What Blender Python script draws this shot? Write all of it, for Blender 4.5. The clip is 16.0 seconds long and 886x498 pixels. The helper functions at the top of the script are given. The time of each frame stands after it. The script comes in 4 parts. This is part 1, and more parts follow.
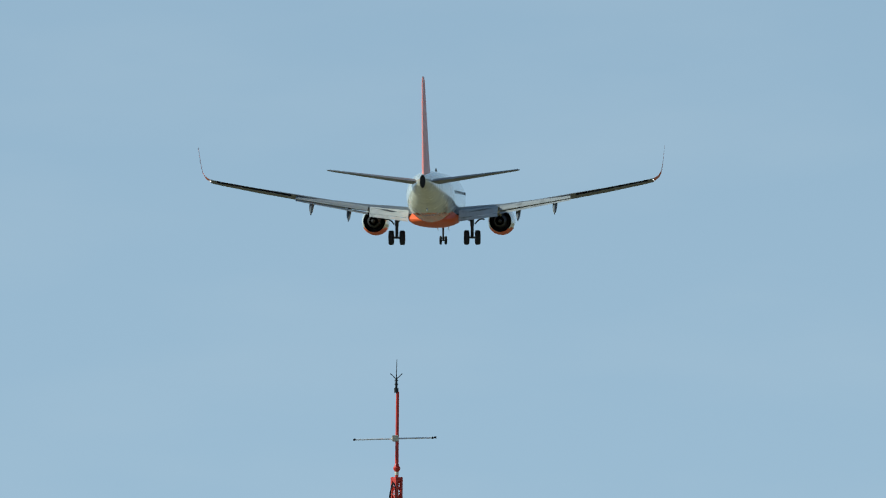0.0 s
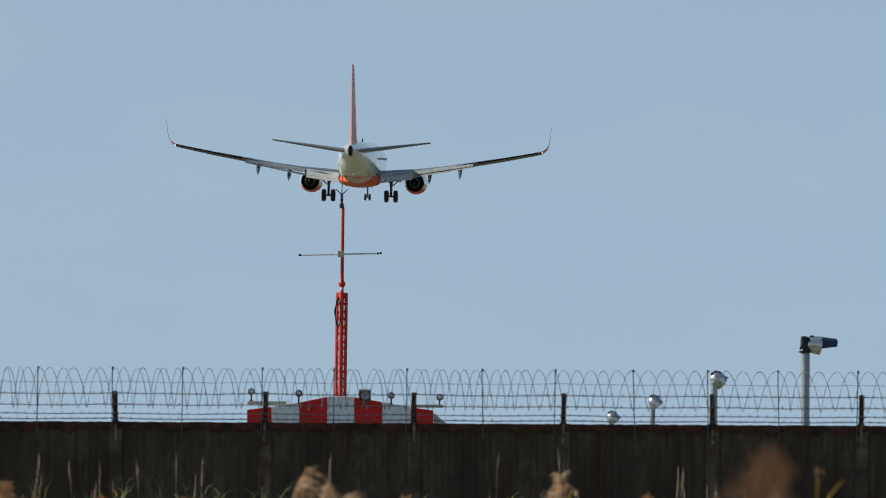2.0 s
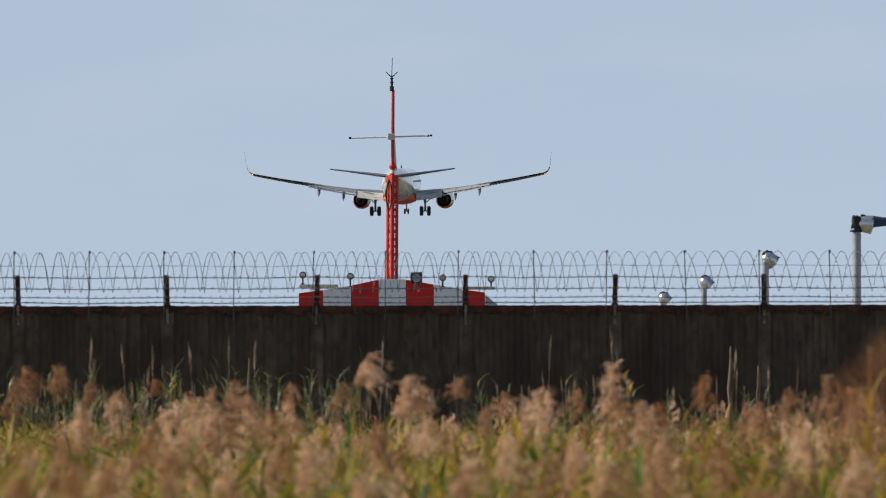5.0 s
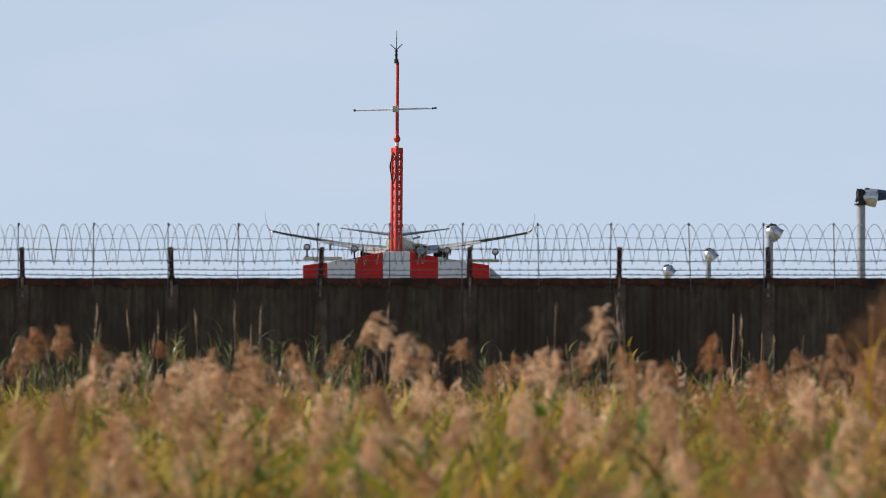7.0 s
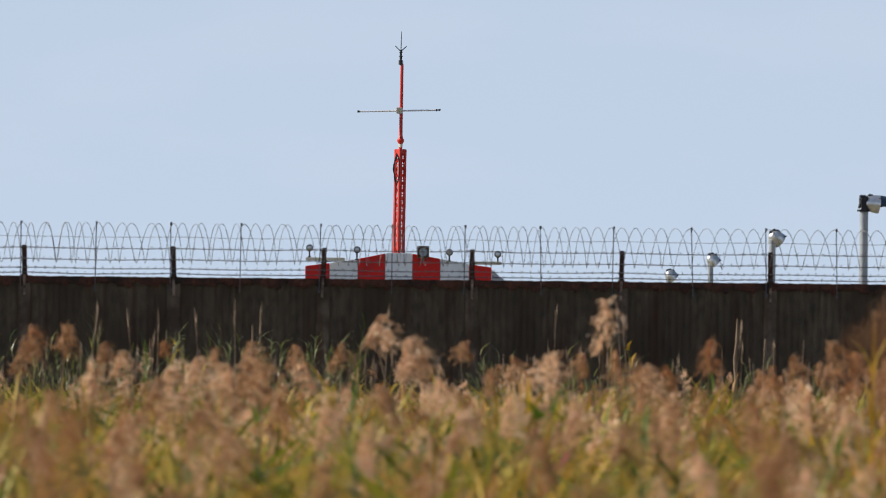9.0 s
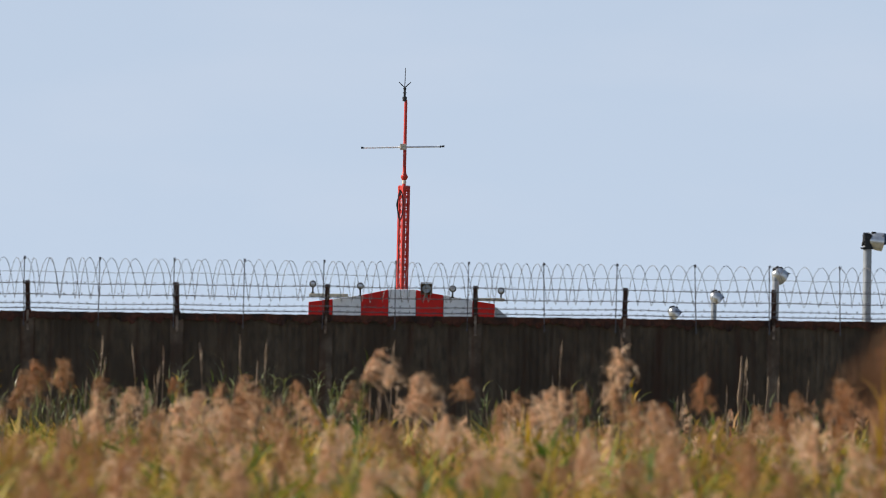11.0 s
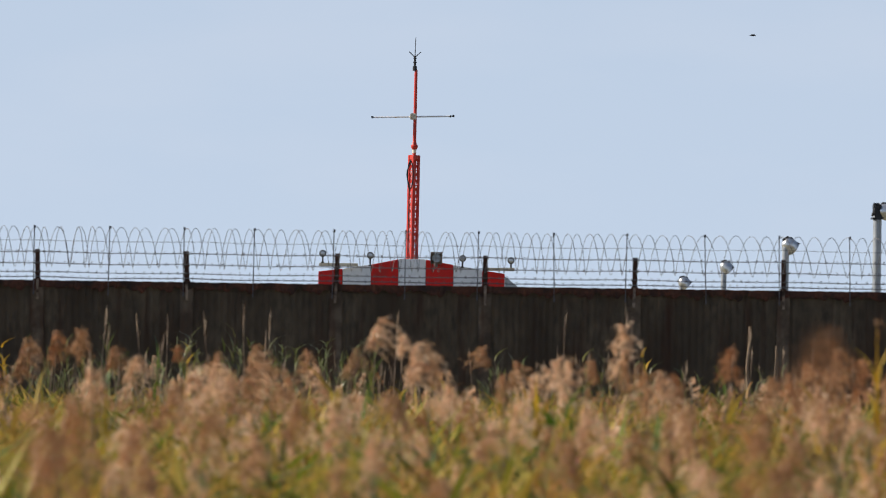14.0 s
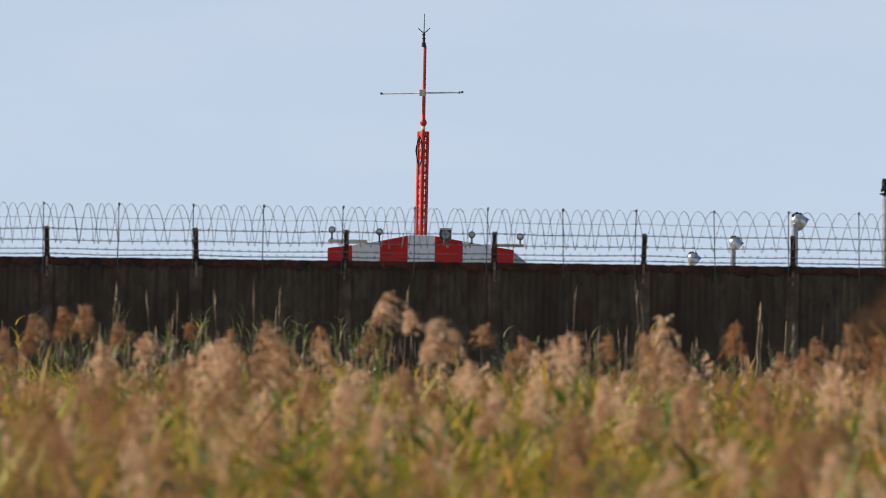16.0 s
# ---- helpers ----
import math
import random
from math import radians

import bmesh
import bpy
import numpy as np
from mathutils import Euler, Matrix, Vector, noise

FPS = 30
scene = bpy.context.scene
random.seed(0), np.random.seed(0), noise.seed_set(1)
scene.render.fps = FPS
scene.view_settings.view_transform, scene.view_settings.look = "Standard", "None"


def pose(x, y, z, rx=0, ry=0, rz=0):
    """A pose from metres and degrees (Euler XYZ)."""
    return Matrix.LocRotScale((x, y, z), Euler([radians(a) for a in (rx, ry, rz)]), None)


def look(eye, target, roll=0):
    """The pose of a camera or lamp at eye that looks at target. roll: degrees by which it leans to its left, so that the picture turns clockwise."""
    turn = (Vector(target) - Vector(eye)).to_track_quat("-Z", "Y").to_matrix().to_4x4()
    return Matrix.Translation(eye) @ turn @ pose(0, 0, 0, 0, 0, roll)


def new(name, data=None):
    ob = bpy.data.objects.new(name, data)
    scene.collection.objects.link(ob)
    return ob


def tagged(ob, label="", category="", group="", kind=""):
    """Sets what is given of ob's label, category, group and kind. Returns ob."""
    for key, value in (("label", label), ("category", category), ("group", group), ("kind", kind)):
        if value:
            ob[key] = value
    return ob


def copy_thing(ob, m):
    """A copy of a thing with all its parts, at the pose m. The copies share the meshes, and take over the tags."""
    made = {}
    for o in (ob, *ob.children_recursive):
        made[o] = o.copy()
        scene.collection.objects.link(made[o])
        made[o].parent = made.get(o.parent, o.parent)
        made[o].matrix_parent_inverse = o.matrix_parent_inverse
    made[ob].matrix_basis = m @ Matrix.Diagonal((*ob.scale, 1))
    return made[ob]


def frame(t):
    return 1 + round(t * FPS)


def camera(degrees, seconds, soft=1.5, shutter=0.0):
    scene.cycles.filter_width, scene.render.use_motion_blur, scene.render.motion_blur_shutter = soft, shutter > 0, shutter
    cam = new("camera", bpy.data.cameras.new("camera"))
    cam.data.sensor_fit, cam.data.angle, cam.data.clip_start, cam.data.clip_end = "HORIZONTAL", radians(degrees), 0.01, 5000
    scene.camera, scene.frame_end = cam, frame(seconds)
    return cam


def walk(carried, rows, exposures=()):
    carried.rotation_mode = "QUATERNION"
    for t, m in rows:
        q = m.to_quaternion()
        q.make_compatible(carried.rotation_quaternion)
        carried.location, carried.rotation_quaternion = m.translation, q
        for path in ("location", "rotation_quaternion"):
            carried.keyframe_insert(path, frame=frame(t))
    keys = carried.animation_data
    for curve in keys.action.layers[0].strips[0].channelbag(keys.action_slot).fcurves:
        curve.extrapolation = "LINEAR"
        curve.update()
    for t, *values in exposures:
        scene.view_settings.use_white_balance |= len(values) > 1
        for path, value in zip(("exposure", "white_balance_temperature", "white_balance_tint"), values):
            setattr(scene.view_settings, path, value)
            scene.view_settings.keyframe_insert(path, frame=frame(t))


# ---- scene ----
EYE = Vector((0.0, 0.0, 1.7))


def aim(bearing, rise, lean):
    """Pose of the camera from its bearing right of +y, its rise over the horizon and its lean."""
    b, r = radians(bearing), radians(rise)
    way = Vector((math.sin(b) * math.cos(r), math.cos(b) * math.cos(r), math.sin(r)))
    return look(EYE, EYE + way * 100, lean)


cam = camera(5.7, 16.0, soft=1.02)
cam.data.dof.use_dof = True
cam.data.dof.focus_distance = 300.0
cam.data.dof.aperture_fstop = 10.0
PATH = [
    (0.0, 0.3003, 2.4955, 0.136), (0.3, 0.331, 2.2354, 0.28), (0.5, 0.3348, 2.1688, 0.379), (1.0, 0.3010, 1.9388, 0.161),
    (1.5, 0.3241, 1.4862, 0.096), (1.8, 0.600, 1.426, 0.23), (2.0, 0.6553, 1.3113, 0.321), (2.2, 0.5625, 1.3055, 0.30), (2.5, 0.4537, 1.3877, 0.261), (2.8, 0.4166, 1.2218, 0.03),
    (3.0, 0.4016, 1.1278, -0.081), (3.5, 0.3804, 0.9124, 0.021), (4.0, 0.4213, 0.7568, -0.119),
    (4.5, 0.4146, 0.6931, -0.193), (4.7, 0.375, 0.632, -0.16), (6.8, 0.285, 0.395, 0.0), (7.0, 0.3020, 0.3747, 0.000),
    (7.5, 0.3213, 0.3107, 0.063), (8.0, 0.2709, 0.3518, 0.145), (8.5, 0.2545, 0.3750, 0.195),
    (9.0, 0.2857, 0.3873, 0.586), (9.5, 0.2597, 0.6220, 0.636), (12.0, 0.1841, 0.6192, 0.878), (12.2, 0.149, 0.582, 0.90),
    (12.5, 0.1131, 0.5265, 0.923), (13.0, 0.0912, 0.3878, 0.779), (13.5, 0.1244, 0.4123, 0.727),
    (14.0, 0.1999, 0.4253, 0.834), (14.5, 0.2221, 0.4086, 0.864), (15.0, 0.1437, 0.3651, 1.031), (15.3, 0.120, 0.325, 0.94),
    (15.5, 0.1482, 0.3059, 0.881), (16.0, 0.1428, 0.2715, 0.754),
]
walk(cam, [(t, aim(b, r, l)) for t, b, r, l in PATH],
     exposures=[(0.0, -0.21, 5600, -8), (1.0, -0.25, 5800, -4), (2.0, -0.27, 5930, -1), (3.0, -0.28, 6060, 1), (3.5, -0.29, 6150, 4), (4.0, -0.18, 6250, 5), (4.5, -0.11, 6350, 7),
                (5.5, 0.06, 6470, 9), (7.0, 0.2, 6500, 10), (16.0, 0.2, 6500, 10)])

# world and sun
SUN_AZ, SUN_EL = -86.0, 31.0          # degrees right of +y, degrees up
world = bpy.data.worlds.new("world")
scene.world = world
world.use_nodes = True
wn, wl = world.node_tree.nodes, world.node_tree.links
sky = wn.new("ShaderNodeTexSky")
sky.sky_type = "NISHITA"
sky.sun_disc = False
sky.sun_elevation, sky.sun_rotation = radians(SUN_EL), radians(SUN_AZ)
sky.altitude, sky.air_density, sky.dust_density, sky.ozone_density = 0.0, 1.0, 0.2, 2.5
back = wn["Background"]
back.inputs["Strength"].default_value = 0.086
# the haze-free blue reaches down to the horizon
geo = wn.new("ShaderNodeTexCoord")
lift = wn.new("ShaderNodeVectorMath")
lift.operation = "MULTIPLY_ADD"
lift.inputs[1].default_value, lift.inputs[2].default_value = (1, 1, 1.3), (0, 0, 0.16)
wl.new(geo.outputs["Generated"], lift.inputs[0])
wl.new(lift.outputs["Vector"], sky.inputs["Vector"])
# pale haze that thins out with height
split = wn.new("ShaderNodeSeparateXYZ")
wl.new(geo.outputs["Generated"], split.inputs["Vector"])
thin = wn.new("ShaderNodeMapRange")
thin.inputs["From Min"].default_value, thin.inputs["From Max"].default_value = 0.0, 0.5
thin.inputs["To Min"].default_value, thin.inputs["To Max"].default_value = 0.84, 0.05
wl.new(split.outputs["Z"], thin.inputs["Value"])
haze = wn.new("ShaderNodeMixRGB")
haze.inputs["Color2"].default_value = (6.1, 7.1, 8.6, 1)
wl.new(thin.outputs["Result"], haze.inputs["Fac"])
wl.new(sky.outputs["Color"], haze.inputs["Color1"])
wisp = wn.new("ShaderNodeTexNoise")
wisp.inputs["Scale"].default_value, wisp.inputs["Detail"].default_value = 22.0, 4.0
stretch_ = wn.new("ShaderNodeVectorMath")
stretch_.operation = "MULTIPLY"
stretch_.inputs[1].default_value = (1, 1, 3.5)
wl.new(geo.outputs["Generated"], stretch_.inputs[0])
wl.new(stretch_.outputs["Vector"], wisp.inputs["Vector"])
faint = wn.new("ShaderNodeMapRange")
faint.inputs["From Min"].default_value, faint.inputs["From Max"].default_value = 0.45, 0.75
faint.inputs["To Min"].default_value, faint.inputs["To Max"].default_value = 0.0, 0.16
wl.new(wisp.outputs["Fac"], faint.inputs["Value"])
cloud = wn.new("ShaderNodeMixRGB")
cloud.inputs["Color2"].default_value = (7.4, 7.6, 8.4, 1)
wl.new(faint.outputs["Result"], cloud.inputs["Fac"])
wl.new(haze.outputs["Color"], cloud.inputs["Color1"])
wl.new(cloud.outputs["Color"], back.inputs["Color"])

sun = new("sun", bpy.data.lights.new("sun", "SUN"))
sun.data.energy, sun.data.angle, sun.data.color = 5.0, radians(0.55), (1.0, 0.93, 0.82)
sa, se = radians(SUN_AZ), radians(SUN_EL)
SUN_FROM = Vector((math.sin(sa) * math.cos(se), math.cos(sa) * math.cos(se), math.sin(se)))
sun.matrix_world = look(SUN_FROM * 100, (0, 0, 0))


# ---- materials ----
def mat(name, base, rough=0.6, metal=0.0, var=0.12, scale=8.0, bump=0.1, coat=0.0, stain=None, stain_at=0.6, stain_scale=1.5,
        stretch=(1, 1, 1), whole=False, streak=None):
    """Plain surface with two scales of variation, fine relief and, if asked, stains."""
    m = bpy.data.materials.new(name)
    m.use_nodes = True
    n, l = m.node_tree.nodes, m.node_tree.links
    p = n["Principled BSDF"]
    p.inputs["Metallic"].default_value = metal
    p.inputs["Coat Weight"].default_value = coat
    tc = n.new("ShaderNodeTexCoord")
    mp = n.new("ShaderNodeMapping")
    mp.inputs["Scale"].default_value = stretch
    geo = n.new("ShaderNodeNewGeometry")
    l.new(geo.outputs["Position"] if whole else tc.outputs["Object"], mp.inputs["Vector"])
    a, b = n.new("ShaderNodeTexNoise"), n.new("ShaderNodeTexNoise")
    a.inputs["Scale"].default_value, a.inputs["Detail"].default_value = scale, 6
    b.inputs["Scale"].default_value, b.inputs["Detail"].default_value = stain_scale, 5
    l.new(mp.outputs["Vector"], a.inputs["Vector"])
    l.new(mp.outputs["Vector"], b.inputs["Vector"])
    lo = tuple(c * (1 - var) for c in base) + (1,)
    hi = tuple(min(1, c * (1 + var)) for c in base) + (1,)
    r1 = n.new("ShaderNodeValToRGB")
    r1.color_ramp.elements[0].color, r1.color_ramp.elements[1].color = lo, hi
    r1.color_ramp.elements[0].position, r1.color_ramp.elements[1].position = 0.3, 0.7
    l.new(a.outputs["Fac"], r1.inputs["Fac"])
    mx = n.new("ShaderNodeMixRGB")
    s = stain or tuple(c * (1 - 1.5 * var) for c in base)
    mx.inputs["Color2"].default_value = (*s, 1)
    r2 = n.new("ShaderNodeValToRGB")
    r2.color_ramp.elements[0].position, r2.color_ramp.elements[1].position = stain_at - 0.08, stain_at + 0.12
    l.new(b.outputs["Fac"], r2.inputs["Fac"])
    l.new(r2.outputs["Color"], mx.inputs["Fac"])
    l.new(r1.outputs["Color"], mx.inputs["Color1"])
    last = mx
    if streak:
        # rust that has run down in narrow streaks
        ms, c = n.new("ShaderNodeMapping"), n.new("ShaderNodeTexNoise")
        ms.inputs["Scale"].default_value = (5.0, 1.0, 0.5)
        c.inputs["Scale"].default_value, c.inputs["Detail"].default_value = 1.0, 4
        l.new(geo.outputs["Position"], ms.inputs["Vector"])
        l.new(ms.outputs["Vector"], c.inputs["Vector"])
        r3, last = n.new("ShaderNodeValToRGB"), n.new("ShaderNodeMixRGB")
        r3.color_ramp.elements[0].position, r3.color_ramp.elements[1].position = 0.52, 0.72
        last.inputs["Color2"].default_value = (*streak, 1)
        l.new(c.outputs["Fac"], r3.inputs["Fac"])
        l.new(r3.outputs["Color"], last.inputs["Fac"])
        l.new(mx.outputs["Color"], last.inputs["Color1"])
    l.new(last.outputs["Color"], p.inputs["Base Color"])
    mr = n.new("ShaderNodeMapRange")
    mr.inputs["To Min"].default_value, mr.inputs["To Max"].default_value = max(0.05, rough - 0.12), min(1, rough + 0.12)
    l.new(a.outputs["Fac"], mr.inputs["Value"])
    l.new(mr.outputs["Result"], p.inputs["Roughness"])
    bp = n.new("ShaderNodeBump")
    bp.inputs["Strength"].default_value, bp.inputs["Distance"].default_value = bump, 0.02
    l.new(a.outputs["Fac"], bp.inputs["Height"])
    l.new(bp.outputs["Normal"], p.inputs["Normal"])
    return m


def leaf_mat(name, colors, through_light=0.35, rough=0.6):
    """Thin plant matter: each blade takes its own shade, and light passes through it."""
    m = bpy.data.materials.new(name)
    m.use_nodes = True
    n, l = m.node_tree.nodes, m.node_tree.links
    p = n["Principled BSDF"]
    p.inputs["Roughness"].default_value = rough
    geo = n.new("ShaderNodeNewGeometry")
    ramp = n.new("ShaderNodeValToRGB")
    el = ramp.color_ramp.elements
    while len(el) < len(colors):
        el.new(0.5)
    for i, c in enumerate(colors):
        el[i].position, el[i].color = i / max(1, len(colors) - 1), (*c, 1)
    l.new(geo.outputs["Random Per Island"], ramp.inputs["Fac"])
    tr = n.new("ShaderNodeBsdfTranslucent")
    mix = n.new("ShaderNodeMixShader")
    mix.inputs["Fac"].default_value = through_light
    l.new(ramp.outputs["Color"], p.inputs["Base Color"])
    l.new(ramp.outputs["Color"], tr.inputs["Color"])
    l.new(p.outputs["BSDF"], mix.inputs[1])
    l.new(tr.outputs["BSDF"], mix.inputs[2])
    l.new(mix.outputs["Shader"], n["Material Output"].inputs["Surface"])
    return m


M_WHITE = mat("white_aircraft_paint", (0.90, 0.865, 0.69), 0.24, var=0.05, scale=2, bump=0.02, coat=0.8, stain=(0.62, 0.58, 0.48), stain_at=0.62, stain_scale=0.35)
M_ORANGE = mat("orange_aircraft_paint", (0.84, 0.12, 0.012), 0.5, var=0.06, scale=2, bump=0.02)
def livery():
    """White above, orange below a level line of the aircraft."""
    m = M_WHITE.copy()
    m.name = "white_over_orange_paint"
    n, l = m.node_tree.nodes, m.node_tree.links
    p = n["Principled BSDF"]
    old = p.inputs["Base Color"].links[0].from_socket
    tc = n.new("ShaderNodeTexCoord")
    sep = n.new("ShaderNodeSeparateXYZ")
    less = n.new("ShaderNodeMath")
    less.operation = "LESS_THAN"
    less.inputs[1].default_value = 2.42
    mx = n.new("ShaderNodeMixRGB")
    mx.inputs["Color2"].default_value = (0.84, 0.12, 0.012, 1)
    l.new(tc.outputs["Object"], sep.inputs["Vector"])
    l.new(sep.outputs["Z"], less.inputs[0])
    l.new(less.outputs["Value"], mx.inputs["Fac"])
    l.new(old, mx.inputs["Color1"])
    l.new(mx.outputs["Color"], p.inputs["Base Color"])
    return m


M_LIVERY = livery()
M_FIN = mat("orange_red_fin_paint", (0.72, 0.17, 0.11), 0.38, var=0.06, scale=2, bump=0.02)
M_FIN.node_tree.nodes["Principled BSDF"].inputs["Specular IOR Level"].default_value = 0.5
M_WING = mat("grey_wing_paint", (0.15, 0.154, 0.16), 0.42, var=0.08, scale=1.5, bump=0.02, stain=(0.15, 0.15, 0.147), stain_at=0.58, stain_scale=0.6)
M_FLAP = mat("pale_flap_paint", (0.60, 0.59, 0.57), 0.4, var=0.06, scale=2, bump=0.02, stain=(0.45, 0.43, 0.4), stain_at=0.6)
# darker tone than the inner flaps, for the outer flaps on both wings
M_FLAPGREY = mat("darker_flap_grey", (0.38, 0.38, 0.375), 0.4, var=0.08, scale=2, bump=0.02, stain=(0.26, 0.255, 0.25), stain_at=0.6)
M_PANE = mat("dark_cabin_glass", (0.03, 0.035, 0.045), 0.12, 0.0, var=0.1, scale=6, bump=0.0)
M_DARKMETAL = mat("dark_exhaust_metal", (0.02, 0.019, 0.018), 0.6, 0.3, var=0.2, scale=6)
M_RUBBER = mat("black_tyre_rubber", (0.018, 0.018, 0.019), 0.8, var=0.2, scale=10)
M_STEEL = mat("grey_gear_steel", (0.07, 0.07, 0.075), 0.4, 0.6, var=0.15, scale=10)
M_WALL = mat("dark_weathered_concrete", (0.104, 0.080, 0.052), 0.9, var=0.4, scale=12, bump=0.4, stain=(0.060, 0.043, 0.027), stain_at=0.52, stain_scale=1.5, stretch=(1, 1, 0.4), whole=True, streak=(0.060, 0.030, 0.017))
M_PIER = mat("weathered_pier_concrete", (0.150, 0.115, 0.080), 0.9, var=0.35, scale=9, bump=0.4, stain=(0.075, 0.052, 0.034), stain_at=0.5, stain_scale=2.5, whole=True, streak=(0.085, 0.042, 0.022))
M_COPING = mat("rust_stained_coping", (0.098, 0.036, 0.020), 0.9, var=0.35, scale=20, bump=0.5, stain=(0.03, 0.018, 0.013), stain_at=0.52, stain_scale=3.5, whole=True)
M_RUSTPOST = mat("rusty_post_steel", (0.075, 0.038, 0.026), 0.85, 0.2, var=0.35, scale=30, bump=0.4, stain=(0.12, 0.05, 0.025), stain_at=0.62, stain_scale=6)
M_STRAP = mat("weathered_strap_steel", (0.32, 0.25, 0.19), 0.85, 0.1, var=0.3, scale=20, bump=0.3, stain=(0.06, 0.035, 0.022), stain_at=0.5, stain_scale=7, whole=True)
M_WIRE = mat("dull_galvanised_wire", (0.14, 0.135, 0.14), 0.72, 0.35, var=0.2, scale=12)
M_RED = mat("red_mast_paint", (0.60, 0.036, 0.020), 0.45, var=0.12, scale=6, bump=0.05, stain=(0.45, 0.05, 0.03), stain_at=0.62)
M_BOARDRED = mat("red_board_paint", (0.66, 0.014, 0.009), 0.75, var=0.1, scale=4, bump=0.05, stain=(0.4, 0.02, 0.015), stain_at=0.62)
M_BOARDWHITE = mat("white_board_paint", (0.85, 0.86, 0.89), 0.6, var=0.04, scale=4, bump=0.05, stain=(0.74, 0.73, 0.74), stain_at=0.6)
M_CREAM = mat("cream_rail_paint", (0.70, 0.62, 0.48), 0.55, var=0.1, scale=6, stain=(0.4, 0.3, 0.2), stain_at=0.62, stain_scale=4)
M_BROWNBOX = mat("brown_lamp_case", (0.16, 0.10, 0.05), 0.5, var=0.15, scale=12)
M_GREYROOF = mat("grey_shelter_side", (0.40, 0.41, 0.43), 0.6, var=0.1, scale=4)
M_ALU = mat("cast_aluminium_lamp", (0.72, 0.715, 0.70), 0.32, 0.85, var=0.12, scale=14, bump=0.1)
M_POLE = mat("galvanised_pole", (0.36, 0.38, 0.40), 0.45, 0.3, var=0.12, scale=10)
M_BLACK = mat("black_bracket_metal", (0.03, 0.03, 0.032), 0.5, 0.4, var=0.2, scale=20)
M_VISOR = mat("dark_blue_visor", (0.03, 0.05, 0.085), 0.4, 0.3, var=0.1, scale=10)
M_LENS = mat("lamp_lens_glass", (0.55, 0.58, 0.6), 0.08, 0.6, var=0.1, scale=30)
M_SOIL = mat("dry_meadow_soil", (0.11, 0.085, 0.045), 0.95, var=0.35, scale=3, bump=0.5, stain=(0.07, 0.07, 0.028), stain_at=0.5, stain_scale=0.3)
M_AIRFIELD = mat("dry_airfield_grass", (0.165, 0.145, 0.085), 0.95, var=0.3, scale=2, bump=0.4, stain=(0.12, 0.115, 0.06), stain_at=0.55, stain_scale=0.2)
M_ASPHALT = mat("runway_asphalt", (0.06, 0.06, 0.062), 0.85, var=0.15, scale=2, bump=0.2)
M_PLUME = leaf_mat("reed_plume", [(0.227, 0.099, 0.032), (0.433, 0.224, 0.088), (0.762, 0.486, 0.289), (0.299, 0.139, 0.048), (0.556, 0.318, 0.155)], 0.5)
M_STALK = leaf_mat("dry_stalk", [(0.24, 0.165, 0.10), (0.36, 0.27, 0.19), (0.18, 0.12, 0.075)], 0.15)
M_LEAF = leaf_mat("green_reed_leaf", [(0.04, 0.07, 0.009), (0.17, 0.21, 0.02), (0.44, 0.34, 0.05), (0.48, 0.26, 0.04), (0.09, 0.13, 0.013)], 0.4)
M_DRY = leaf_mat("dry_grass_blade", [(0.44, 0.20, 0.04), (0.60, 0.33, 0.085), (0.29, 0.25, 0.03), (0.62, 0.41, 0.085), (0.36, 0.12, 0.04)], 0.4)
M_MADDER = leaf_mat("reddish_brown_blade", [(0.36, 0.09, 0.07), (0.48, 0.16, 0.13), (0.28, 0.09, 0.05)], 0.4)
M_CANE = leaf_mat("blue_green_cane_leaf", [(0.04, 0.065, 0.014), (0.10, 0.14, 0.03), (0.36, 0.38, 0.16), (0.06, 0.09, 0.02), (0.28, 0.26, 0.05)], 0.25, 0.35)
M_BROWN = leaf_mat("brown_reed_plume", [(0.309, 0.129, 0.048), (0.453, 0.209, 0.082), (0.556, 0.288, 0.134)], 0.4)
M_SILK = leaf_mat("pale_silky_plume", [(0.639, 0.387, 0.203), (0.886, 0.616, 0.395), (0.948, 0.715, 0.501), (0.515, 0.278, 0.125), (0.783, 0.516, 0.308)], 0.5)
M_GREEN = leaf_mat("fresh_green_leaf", [(0.045, 0.09, 0.012), (0.13, 0.21, 0.022), (0.08, 0.14, 0.016), (0.20, 0.26, 0.04)], 0.35, 0.45)
M_YELLOW = leaf_mat("yellow_leaf", [(0.55, 0.33, 0.02), (0.6, 0.4, 0.04)], 0.4)


# ---- mesh helpers ----
def bm_object(name, bm, material, parent=None, label="", smooth=False):
    me = bpy.data.meshes.new(name)
    bm.normal_update()
    bm.to_mesh(me)
    bm.free()
    for m in (material if isinstance(material, (list, tuple)) else [material]):
        me.materials.append(m)
    if smooth:
        me.polygons.foreach_set("use_smooth", [True] * len(me.polygons))
        me.set_sharp_from_angle(angle=radians(35))
    ob = new(name, me)
    if parent:
        ob.parent = parent
    return tagged(ob, label)


def part(name, bm, material, parent, label="", smooth=False):
    return bm_object(name, bm, material, parent, label, smooth)


def box(bm, lo, hi, bevel=0.0, m=None):
    lo, hi = Vector(lo), Vector(hi)
    r = bmesh.ops.create_cube(bm, size=1)
    t = Matrix.Translation((lo + hi) / 2) @ Matrix.Diagonal((*(hi - lo), 1))
    bmesh.ops.transform(bm, matrix=(m @ t) if m else t, verts=r["verts"])
    if bevel:
        e = list({e for v in r["verts"] for e in v.link_edges})
        bmesh.ops.bevel(bm, geom=e, offset=bevel, segments=2, affect="EDGES")
    return bm


